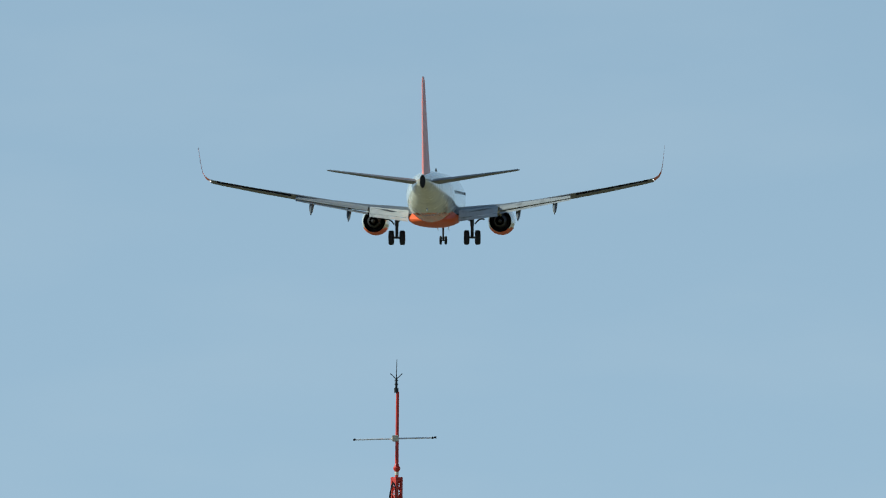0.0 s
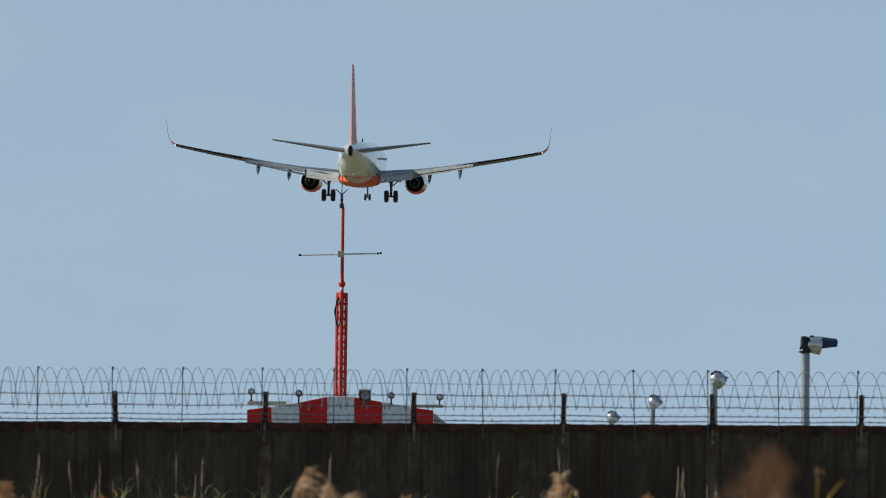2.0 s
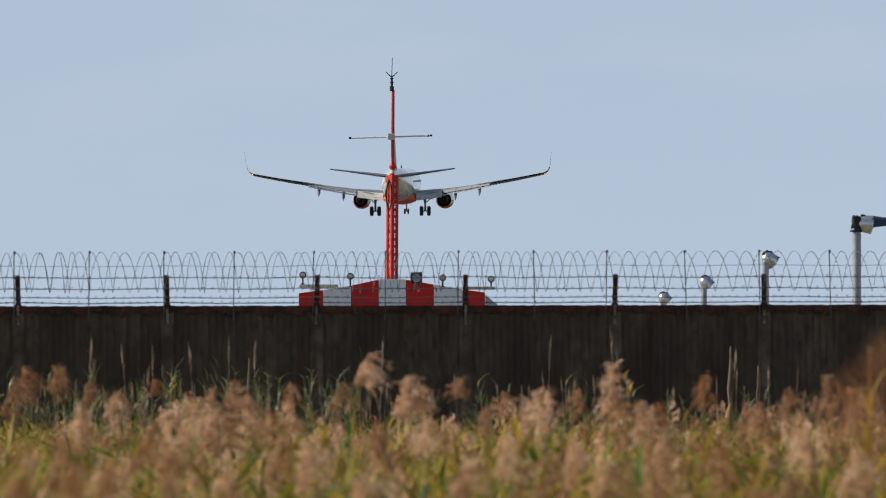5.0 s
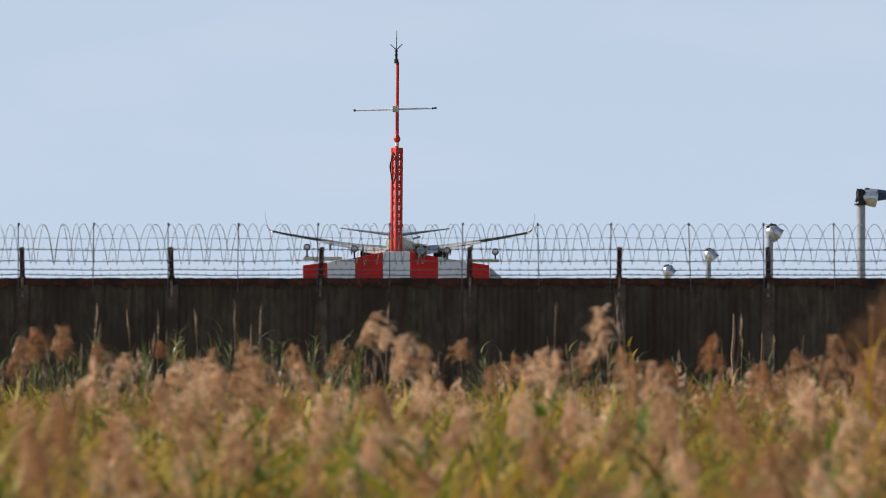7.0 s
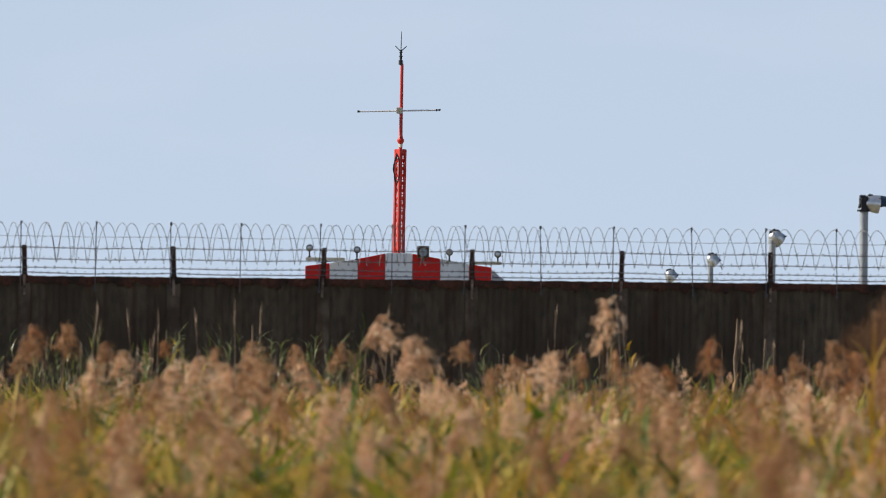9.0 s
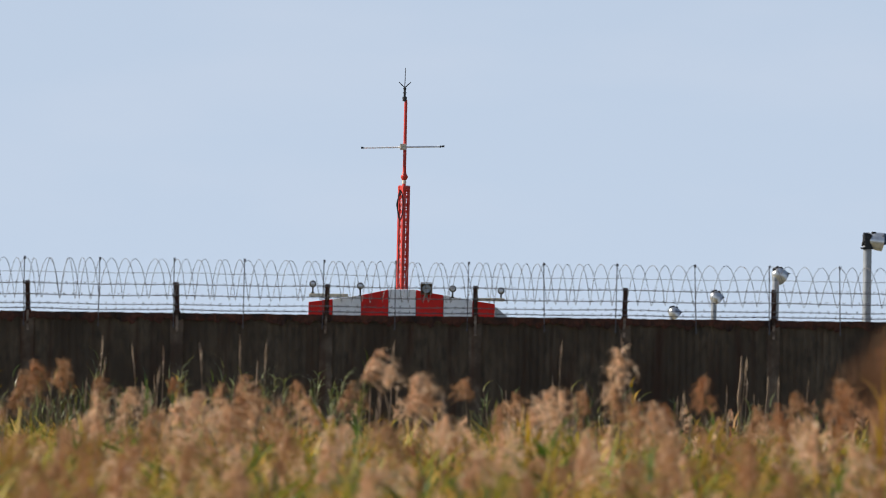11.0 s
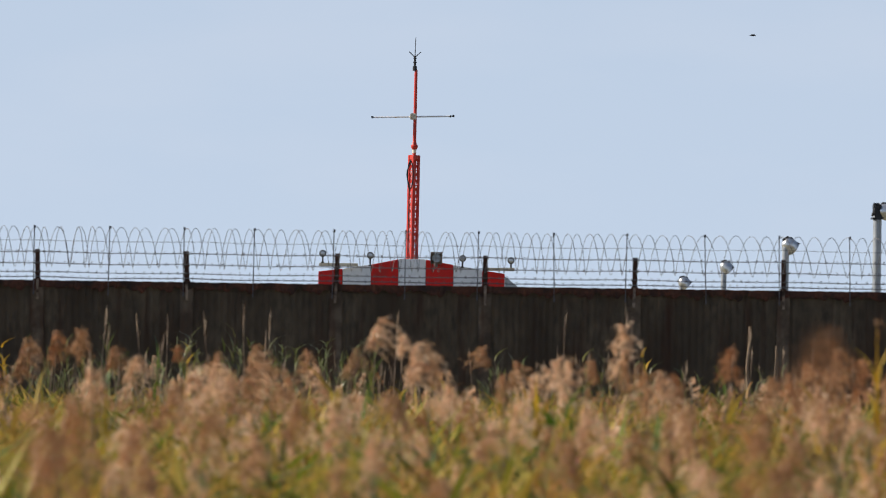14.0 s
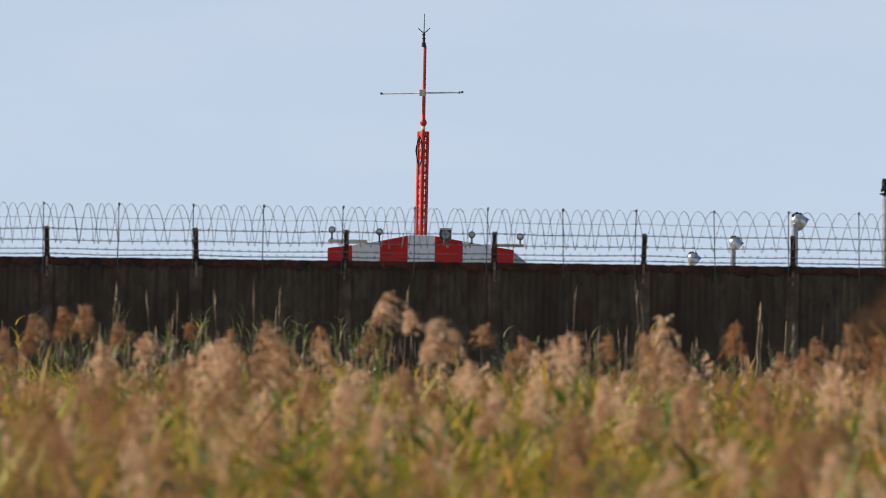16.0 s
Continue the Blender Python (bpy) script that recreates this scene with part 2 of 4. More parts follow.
def tube(bm, a, b, r0, r1=None, n=12):
    """A closed tapered tube from a to b."""
    a, b = Vector(a), Vector(b)
    r1 = r0 if r1 is None else r1
    q = (b - a).to_track_quat("Z", "Y").to_matrix()
    rings = []
    for p, r in ((a, r0), (b, r1)):
        rings.append([bm.verts.new(p + q @ Vector((math.cos(2 * math.pi * i / n) * r, math.sin(2 * math.pi * i / n) * r, 0))) for i in range(n)])
    for i in range(n):
        bm.faces.new((rings[0][i], rings[0][(i + 1) % n], rings[1][(i + 1) % n], rings[1][i]))
    bm.faces.new(rings[0][::-1])
    bm.faces.new(rings[1])
    return bm


def loft(bm, rings, cap=True, closed=True):
    """Skin a list of rings of points, all of one length."""
    vs = [[bm.verts.new(p) for p in ring] for ring in rings]
    n = len(vs[0])
    for a, b in zip(vs, vs[1:]):
        for i in range(n if closed else n - 1):
            bm.faces.new((a[i], a[(i + 1) % n], b[(i + 1) % n], b[i]))
    if cap:
        bm.faces.new(vs[0][::-1])
        bm.faces.new(vs[-1])
    bmesh.ops.recalc_face_normals(bm, faces=bm.faces)
    return bm


def lathe(bm, profile, axis_point, axis=(0, 1, 0), n=28, cap=False):
    """Turn a profile of (along, radius) round an axis."""
    q = Vector(axis).to_track_quat("Z", "Y").to_matrix()
    rings = [[Vector(axis_point) + q @ Vector((math.cos(2 * math.pi * i / n) * r, math.sin(2 * math.pi * i / n) * r, s)) for i in range(n)] for s, r in profile]
    return loft(bm, rings, cap)


def polytube(bm, pts, r, n=4):
    """A thin wire through points; r is one radius or one for each point."""
    pts = [Vector(p) for p in pts]
    rs = r if isinstance(r, list) else [r] * len(pts)
    rings = []
    for i, p in enumerate(pts):
        d = (pts[min(i + 1, len(pts) - 1)] - pts[max(i - 1, 0)]).normalized()
        s = d.cross(Vector((0.13, 0.97, 0.2))).normalized()
        u = d.cross(s)
        rings.append([p + (s * math.cos(2 * math.pi * k / n) + u * math.sin(2 * math.pi * k / n)) * rs[i] for k in range(n)])
    return loft(bm, rings)


def empty(name, m, label, category, group="", kind=""):
    ob = new(name)
    ob.matrix_basis = m
    return tagged(ob, label, category, group, kind)


# ---- ground ----
def build_ground():
    xs = [-4000, -1500, -500, -150, -60, -20, 0, 20, 60, 150, 500, 1500, 4000]
    ys = [-4000, -1000, -200, -40, 0, 40, 80, 120, 160, 240, 400, 650, 900, 1100, 1500, 2200, 3000, 4600]
    bm = bmesh.new()
    low = lambda y: -1.2 * min(1, max(0, (y - 300) / 600.0))
    grid = [[bm.verts.new((x, y, low(y))) for x in xs] for y in ys]
    for a, b in zip(grid, grid[1:]):
        for i in range(len(xs) - 1):
            bm.faces.new((a[i], a[i + 1], b[i + 1], b[i])).material_index = int(a[i].co.y > 118)
    tagged(bm_object("ground", bm, [M_SOIL, M_AIRFIELD]), "dry meadow ground reaching the horizon", "ground", kind="structure")
    bm = bmesh.new()
    box(bm, (-22, 1000, -1.3), (23, 3600, -1.19))
    tagged(bm_object("runway", bm, M_ASPHALT), "grey asphalt runway beyond the perimeter wall", "runway", kind="structure")


build_ground()

# ---- perimeter wall with posts and wire ----
WALL_Y, WALL_TOP = 120.0, 2.096
BAY = 2.012


def build_wall():
    wall = empty("wall_perimeter", pose(0, 0, 0), "dark weathered concrete perimeter wall with a rust-stained top", "wall", kind="structure")
    bm = bmesh.new()
    x0 = -5.04 - 8 * BAY
    # one bay: a recessed panel with vertical ribs
    box(bm, (0.09, 0.03, 0), (BAY - 0.09, 0.15, WALL_TOP - 0.03))
    panel = part("panel", bm, M_WALL, wall)
    bm = bmesh.new()
    box(bm, (-0.09, -0.005, 0), (0.09, 0.168, WALL_TOP - 0.03), 0.012)
    pier = part("pier", bm, M_PIER, wall, "paler concrete pier")
    bm = bmesh.new()
    rng = random.Random(5)
    n = 46
    rings = []
    for i in range(n + 1):
        x = BAY * i / n
        d = rng.uniform(-0.012, 0.012)
        zb = WALL_TOP - 0.085 - 0.07 * max(-0.3, noise.noise((x * 4.2, 8.0, 1.0))) - 0.03 * noise.noise((x * 13.0, 2.0, 5.0)) - rng.random() ** 5 * 0.06
        zt = WALL_TOP + rng.uniform(-0.006, 0.004)
        rings.append([(x, -0.012 + d * 0.4, zb), (x, 0.175, zb), (x, 0.17, zt), (x, -0.012 + d * 0.4, zt)])
    loft(bm, rings)
    cap = part("coping", bm, M_COPING, wall, "rusty crumbling coping")
    xs = [0.13 + 0.0915 * k for k in range(19)]
    bm = box(bmesh.new(), (0, 0.021, 0.05), (0.055, 0.035, WALL_TOP - 0.07))
    rib = part("rib", bm, M_WALL, wall)
    bm = bmesh.new()
    for x in xs:
        box(bm, (x, 0.021, 0.05), (x + 0.055, 0.035, WALL_TOP - 0.07))
    ribs = tagged(part("ribs", bm, M_WALL, wall), kind="stuff")
    first = True
    for i in range(17):
        for src in (panel, pier, cap):
            ob = src if i == 0 else src.copy()
            if i:
                scene.collection.objects.link(ob)
            ob.location = (x0 + i * BAY, WALL_Y, 0)
        if 2 <= i < 15:
            for x in xs:
                ob = rib if first else rib.copy()
                if not first:
                    scene.collection.objects.link(ob)
                first = False
                ob.location = (x0 + i * BAY + x, WALL_Y, 0)
        else:
            ob = ribs if i == 0 else ribs.copy()
            if i:
                scene.collection.objects.link(ob)
            ob.location = (x0 + i * BAY, WALL_Y, 0)
    return x0


X0 = build_wall()


def build_posts():
    rng = random.Random(3)
    bm = bmesh.new()
    box(bm, (-0.032, -0.03, 0), (0.032, 0.03, 0.43), 0.006)
    box(bm, (-0.045, -0.04, 0.0), (0.045, 0.04, 0.04), 0.006)
    for z in (0.1, 0.22, 0.38):
        box(bm, (-0.038, -0.05, z), (0.038, -0.025, z + 0.02))
    post = tagged(bm_object("fence_post", bm, M_RUSTPOST, smooth=False), "short rusty steel post on top of the perimeter wall", "post", "posts on the wall")
    bm = bmesh.new()
    box(bm, (-0.019, -0.094, -0.24), (0.017, -0.082, 0.012), 0.003)
    box(bm, (-0.019, -0.094, 0.016), (0.017, -0.028, 0.026), 0.002)
    for z in (-0.2, -0.08):
        tube(bm, (-0.002, -0.093, z), (-0.002, -0.106, z), 0.012, 0.010, 6)
    part("strap", bm, M_STRAP, post, "pale rust-stained strap bolted to the wall face")
    bm = bmesh.new()
    box(bm, (-0.0065, -0.0065, -0.20), (0.0065, 0.0065, 0.73))
    box(bm, (-0.01, -0.01, 0.70), (0.018, 0.01, 0.74))
    box(bm, (-0.012, -0.02, -0.19), (0.012, 0.0, -0.16))
    picket = tagged(bm_object("fence_picket", bm, M_WIRE), "thin grey steel picket carrying razor wire above the wall", "picket", "pickets on the wall")
    for i in range(17):
        m = pose(X0 + i * BAY, WALL_Y + 0.06, WALL_TOP - 0.015, 0, rng.uniform(-2.5, 2.0), 0)
        if i == 0:
            post.matrix_basis = m
        else:
            copy_thing(post, m)
    for i in range(33):
        m = pose(X0 + i * BAY / 2 - 0.085 + rng.uniform(-0.04, 0.04), WALL_Y - 0.05, WALL_TOP, 0, rng.uniform(-2.2, 1.2), 0)
        if i == 0:
            picket.matrix_basis = m
        else:
            copy_thing(picket, m)


build_posts()


def build_wire():
    rng = random.Random(11)
    x1 = X0 + 16 * BAY
    for k, z in enumerate((0.045, 0.115, 0.235, 0.385, 0.54)):
        bm = bmesh.new()
        pts = []
        n = 96
        for i in range(n + 1):
            x = X0 + (x1 - X0) * i / n
            sag = -0.012 * math.sin(math.pi * ((i % 6) / 6.0))
            pts.append((x, WALL_Y - 0.02, WALL_TOP + z + sag + rng.uniform(-0.004, 0.004)))
        polytube(bm, pts, (0.0066, 0.0058, 0.006, 0.006, 0.003)[k])
        if k < 4:
            x = X0
            while x < x1:
                a = rng.uniform(-0.5, 0.5)
                for s in (-1, 1):
                    tube(bm, (x - 0.012, WALL_Y - 0.02, WALL_TOP + z - 0.02 * s), (x + 0.012 + a * 0.02, WALL_Y - 0.02, WALL_TOP + z + 0.022 * s), 0.0035, 0.002, 3)
                x += rng.uniform(0.10, 0.14)
        tagged(bm_object("barbed_wire", bm, M_WIRE), "strand of dull barbed wire stretched between the posts", "wire", "barbed wire strands")
    # razor wire: two crossing coils, pulled out unevenly bay by bay
    for hand in (1, -1):
        bm = bmesh.new()
        pts = []
        x, th = X0, 0.0 if hand == 1 else 2.7
        while x < x1:
            bay = int((x - X0) / (BAY / 2))
            wide = min(1, max(0, (x - 2.4) / 1.6))
            pitch = (0.285 + 0.14 * wide) * 1.0 + 0.13 * noise.noise((bay * 0.73, 3.1, 0)) + 0.07 * noise.noise((x * 2.1, 1.7, hand * 4.0))
            r = 0.272 + 0.014 * noise.noise((x * 1.3, 9, hand))
            bow = 0.6 * pitch / (2 * math.pi) * math.sin(th) + 0.06 * noise.noise((x * 2.3, 7.0 * hand, 5))
            pts.append((x + bow, WALL_Y + 0.06 + 0.20 * hand * math.sin(th), WALL_TOP + 0.452 + r * math.cos(th)))
            th += 2 * math.pi / 26
            x += pitch / 26
        polytube(bm, pts, 0.0046, 3)
        tagged(bm_object("razor_wire_coil", bm, M_WIRE), "grey razor wire coil stretched along the top of the wall", "razor wire", "razor wire coils")


build_wire()


# ---- lights on poles in a row behind the wall ----
def build_pole_light(x, y, z, tilt, turn, visor, label, k=1.0, reach=0.05, b=1.0):
    root = empty("approach_light", pose(x, y, 0), label, "approach light", "approach lights on poles")
    bm = tube(bmesh.new(), (0, 0, 0), (0, 0, z - 0.10), 0.075, 0.072, 20)
    tube(bm, (0, 0, 0), (0, 0, 0.04), 0.16, 0.16, 20)
    tube(bm, (0, 0, z - 0.14), (0, 0, z - 0.08), 0.085, 0.085, 20)
    part("pole", bm, M_POLE, root, smooth=True)
    m = pose(0, 0, z, 0, 0, turn) @ pose(0, reach, 0, tilt, 0, 0) @ Matrix.Diagonal((b, b, b, 1))
    bm = bmesh.new()
    arm = pose(0, 0, z, 0, 0, turn) @ Matrix.Diagonal((k, k, k, 1))
    for sx in (-0.075, 0.075):
        box(bm, (sx - 0.014, -0.06, -0.12), (sx + 0.014, 0.05, 0.09), 0.004, arm)
    box(bm, (-0.085, -0.09, -0.13), (0.085, 0.07, -0.10), 0.005, arm)
    tube(bm, arm @ Vector((-0.11, 0, 0.05)), arm @ Vector((0.11, 0, 0.06)), 0.022 * k, 0.022 * k, 8)
    box(bm, (-0.05, -0.07, 0.05), (0.05, 0.02, 0.12), 0.01, arm @ pose(0, 0, 0, 0, 14, 0))
    tube(bm, arm @ Vector((0.0, -0.08, -0.08)), arm @ Vector((0.02, -0.02, 0.10)), 0.02 * k, 0.03 * k, 8)
    part("bracket", bm, M_BLACK, root, "black bracket")
    bm = lathe(bmesh.new(), [(-0.10, 0.02), (-0.095, 0.06), (-0.06, 0.10), (0.0, 0.135), (0.08, 0.148), (0.14, 0.15), (0.15, 0.155), (0.165, 0.155)], (0, 0, 0), n=28, cap=True)
    bmesh.ops.transform(bm, matrix=m, verts=bm.verts)
    body = part("lamp_body", bm, M_ALU, root, "silver bell-shaped lamp housing", True)
    bm = lathe(bmesh.new(), [(0.166, 0.14), (0.178, 0.11), (0.184, 0.05), (0.185, 0.001)], (0, 0, 0), n=24, cap=True)
    bmesh.ops.transform(bm, matrix=m, verts=bm.verts)
    part("lens", bm, M_LENS, body, "clear glass lens", True)
    bm = bmesh.new()
    for a in (0.6,):
        tube(bm, (math.cos(a) * 0.16, 0.13, math.sin(a) * 0.16), (math.cos(a) * 0.2, 0.16, math.sin(a) * 0.2), 0.012, 0.006, 6)
    bmesh.ops.transform(bm, matrix=m, verts=bm.verts)
    part("clip", bm, M_BLACK, body)
    bm = tube(bmesh.new(), (0, -0.11, 0.0), (0, -0.04, 0.10), 0.035, 0.05, 10)
    box(bm, (-0.05, -0.03, 0.09), (0.05, 0.05, 0.15), 0.012)
    bmesh.ops.transform(bm, matrix=m, verts=bm.verts)
    part("clamp", bm, M_BLACK, body, "dark clamp on the back of the housing")
    if visor:
        bm = bmesh.new()
        arc = [radians(a) for a in range(-20, 201, 20)]
        rings = []
        for s, r in ((0.15, 0.152), (0.42, 0.16)):
            c = 1.0 if s < 0.2 else 0.62
            outer = [(math.cos(a) * r, s, math.sin(a) * r * c + (0 if s < 0.2 else 0.05)) for a in arc]
            inner = [(math.cos(a) * (r - 0.006), s, math.sin(a) * (r - 0.006) * c + (0 if s < 0.2 else 0.05)) for a in reversed(arc)]
            rings.append(outer + inner)
        loft(bm, rings)
        bmesh.ops.transform(bm, matrix=m, verts=bm.verts)
        part("visor", bm, M_VISOR, body, "dark blue visor", True)


build_pole_light(7.84, 150.0, 3.56, -7, -80, True, "silver floodlight with dark visor on a grey pole", 1.1, 0.085, 1.02)
build_pole_light(7.98, 190.0, 3.33, -34, -62, False, "silver bell-shaped approach light on a grey pole", 0.42, 0.04, 1.1)
build_pole_light(8.07, 230.0, 3.08, -48, -78, False, "silver bell-shaped approach light on a slim grey pole", 0.5, 0.02, 1.12)
build_pole_light(8.20, 270.0, 2.83, -44, -80, False, "small silver approach light tilted on a short pole", 0.6, 0.03, 1.25)

# ---- checkered shelter with lattice mast ----
TOWER_Y = 250.0
Q = 250.0 / 15748.0


def tx(px):
    return (px - 701) * Q


def tz(py):
    return 1.7 + (544 - py) * Q


def build_shelter():
    root = empty("light_platform", pose(0, TOWER_Y, 0), "low red and white checkered approach light platform", "light platform")
    cols = [(536, 470, 579, 464.5, 0), (579, 464.5, 629, 456.5, 1), (629, 456.5, 677.5, 446.5, 0), (677.5, 445.5, 726, 445.5, 1),
            (726, 446.5, 775, 455, 0), (775, 455, 826, 463.5, 1), (826, 464, 866, 469.5, 0)]
    for i, (a, za, b, zb, w) in enumerate(cols):
        bm = bmesh.new()
        x0, x1 = tx(a) + 0.006, tx(b) - 0.006
        d = 0.0 if w else 0.006
        loft(bm, [[(x0, -d, 0.3), (x1, -d, 0.3), (x1, -d, tz(zb)), (x0, -d, tz(za))], [(x0, 0.05, 0.3), (x1, 0.05, 0.3), (x1, 0.05, tz(zb)), (x0, 0.05, tz(za))]])
        bmesh.ops.bevel(bm, geom=bm.edges[:], offset=0.006, segments=1, affect="EDGES")
        part("panel", bm, M_BOARDWHITE if w else M_BOARDRED, root, "white painted panel" if w else "red painted panel")
    bm = bmesh.new()
    top = [(536, 472), (579, 467), (677, 448.5), (726, 448.5), (826, 467), (866, 472)]
    front = [(tx(a), 0.055, tz(b)) for a, b in top] + [(tx(866), 0.055, 0.0), (tx(536), 0.055, 0.0)]
    rear = [(x * 0.98, 2.4, z - 0.02) for x, _, z in front]
    loft(bm, [front, rear])
    part("body", bm, M_GREYROOF, root, "grey body behind the panels")
    bm = bmesh.new()
    loft(bm, [[(tx(866) + 0.005, 0.05, 0), (tx(890), 0.7, 0), (tx(890), 0.7, tz(492)), (tx(866) + 0.005, 0.05, tz(474))],
              [(tx(866) + 0.005, 0.12, 0), (tx(889), 0.78, 0), (tx(889), 0.78, tz(492)), (tx(866) + 0.005, 0.12, tz(474))]])
    part("side_panel", bm, M_GREYROOF, root, "grey sloping side")
    # cream rails that carry the outer lamps
    for a, b, y0, y1 in ((537, 606, 456, 458), (826, 883, 460.5, 462)):
        bm = bmesh.new()
        zc = (tz(y0) + tz(y1)) / 2
        box(bm, (tx(a), -0.22, zc - 0.055), (tx(b), -0.10, zc + 0.035), 0.008)
        box(bm, (tx(a) + 0.25, -0.12, zc - 0.05), (tx(a) + 0.31, 0.06, zc - 0.0))
        box(bm, (tx(b) - 0.31, -0.12, zc - 0.05), (tx(b) - 0.25, 0.06, zc - 0.0))
        part("rail", bm, M_CREAM, root, "cream lamp rail")
    for x, y, foot in ((543.5, 438, 453), (627.5, 440.5, 457), (791, 443.5, 458), (876.5, 446, 459.5)):
        bm = bmesh.new()
        tube(bm, (tx(x), -0.16, tz(foot) - 0.02), (tx(x), -0.16, tz(y) - 0.08), 0.022, 0.022, 10)
        tube(bm, (tx(x), -0.16, tz(foot) - 0.03), (tx(x), -0.16, tz(foot)), 0.05, 0.05, 10)
        stem = part("lamp_stem", bm, M_BLACK, root, "dark lamp stem")
        bm = lathe(bmesh.new(), [(-0.09, 0.03), (-0.085, 0.07), (-0.02, 0.1), (0.06, 0.1), (0.12, 0.06), (0.16, 0.03)], (tx(x), -0.16, tz(y)), n=22, cap=True)
        part("lamp", bm, M_BLACK, stem, "round dark lamp", True)
        bm = lathe(bmesh.new(), [(-0.097, 0.001), (-0.096, 0.035), (-0.088, 0.066)], (tx(x), -0.16, tz(y)), n=22)
        part("lamp_lens", bm, M_LENS, stem, "pale lens", True)
    # square floodlight
    x, y = 744.5, 443.5
    bm = bmesh.new()
    for lo, hi in (((-0.165, -0.05, 0.147), (0.165, 0.14, 0.17)), ((-0.165, -0.05, -0.17), (0.165, 0.14, -0.147)),
                   ((-0.165, -0.05, -0.147), (-0.14, 0.14, 0.147)), ((0.14, -0.05, -0.147), (0.165, 0.14, 0.147)), ((-0.14, 0.08, -0.14), (0.14, 0.13, 0.14))):
        box(bm, lo, hi, 0.006, pose(tx(x), -0.16, tz(y)))
    box(bm, (-0.04, 0.0, -0.26), (0.04, 0.06, -0.16), 0, pose(tx(x), -0.16, tz(y)))
    fl = part("floodlight", bm, M_BROWNBOX, root, "square brown floodlight")
    bm = lathe(bmesh.new(), [(0.06, 0.02), (0.03, 0.07), (-0.02, 0.118), (-0.035, 0.122)], (tx(x), -0.16, tz(y)), n=24)
    part("reflector", bm, M_LENS, fl, "round mirrored reflector", True)
    # mast, leaning slightly
    lean = pose(tx(700), 0.3, 0, 0, 0.45, 0) @ pose(-tx(700) - 0.008, -0.3, 0)
    base, topz = 2.6, tz(262)
    h = 0.092
    swing = Matrix.Translation((tx(700), 0.3, 0)) @ pose(0, 0, 0, 0, 0, 38) @ Matrix.Translation((-tx(700), -0.3, 0))
    lean_up = lean
    lean = lean @ swing
    mast = bmesh.new()
    for sx, sy in ((-1, -1), (1, -1), (1, 1), (-1, 1)):
        cx, cy = tx(700) + sx * h, 0.3 + sy * h
        box(mast, (cx - 0.032, cy - 0.032, base), (cx + 0.032, cy + 0.032, topz), 0.004, lean)
    part("lattice_leg", mast, M_RED, root, "red angle-steel mast legs")
    n = 17
    for face in range(4):
        bm = bmesh.new()
        for i in range(n):
            z0, z1 = base + (topz - base) * i / n, base + (topz - base) * (i + 1) / n
            s = 1 if i % 2 else -1
            a, b = (-h * s, -h, z0), (h * s, -h, z1)
            turn = pose(0, 0, 0, 0, 0, 90 * face)
            A, B = turn @ Vector(a), turn @ Vector(b)
            off = Vector((tx(700), 0.3, 0))
            tube(bm, lean @ (A + off), lean @ (B + off), 0.021, 0.021, 6)
            box(bm, (-h, -h - 0.010, z0 - 0.014), (h, -h + 0.010, z0 + 0.014), 0, lean @ Matrix.Translation(off) @ turn)
        part("lattice_bracing", bm, M_RED, root, "red zigzag bracing")
    bm = box(bmesh.new(), (tx(700) - 0.115, 0.3 - 0.115, topz - 0.12), (tx(700) + 0.115, 0.3 + 0.115, topz + 0.01), 0.01, lean)
    part("mast_head", bm, M_RED, root, "red head plate")
    lean = lean_up
    bm = bmesh.new()
    loop = [(tx(694) - 0.075 * math.sin(2 * math.pi * i / 20), 0.06, tz(297) + 0.40 * math.cos(2 * math.pi * i / 20)) for i in range(21)]
    polytube(bm, [lean @ Vector(p) for p in loop], 0.017, 6)
    polytube(bm, [lean @ Vector((x + 0.03 * math.sin(k), 0.05, z * 0.97 + 0.03 * tz(297))) for k, (x, _, z) in enumerate(loop[:11])], 0.013, 5)
    run = [(tx(692.5), 0.08, tz(322) - i * 0.3) for i in range(7)]
    polytube(bm, [lean @ Vector(p) for p in run], 0.012, 5)
    part("cable", bm, M_BLACK, root, "dark cable bundle")
    bm = bmesh.new()
    c = (tx(700), 0.3)
    tube(bm, lean @ Vector((*c, topz)), lean @ Vector((*c, tz(110))), 0.052, 0.044, 14)
    part("pole", bm, M_RED, root, "red tubular mast pole", True)
    bm = lathe(bmesh.new(), [(-0.14, 0.02), (-0.1, 0.05), (-0.03, 0.095), (0.02, 0.1), (0.06, 0.07), (0.14, 0.05)], lean @ Vector((*c, tz(246))), (0, 0, 1), 18, True)
    part("coupling", bm, M_RED, root, "bulging red coupling", True)
    bm = tube(bmesh.new(), lean @ Vector((*c, tz(258))), lean @ Vector((*c, tz(252))), 0.056, 0.056, 12)
    part("coupling_band", bm, M_CREAM, root, "pale band")
    bm = bmesh.new()
    tube(bm, (tx(627.5), 0.3, tz(195.5)), (tx(768), 0.3, tz(191.5)), 0.024, 0.024, 10)
    part("crossarm", bm, M_BOARDWHITE, root, "thin white crossarm")
    bm = bmesh.new()
    tube(bm, (tx(628) - 0.04, 0.3, tz(195.3)), (tx(628) + 0.02, 0.3, tz(195.3)), 0.032, 0.032, 10)
    part("crossarm_tip", bm, M_BLACK, root, "dark arm tip")
    bm = bmesh.new()
    tube(bm, (tx(766) - 0.02, 0.3, tz(191.6)), (tx(766) + 0.02, 0.3, tz(191.6)), 0.034, 0.034, 10)
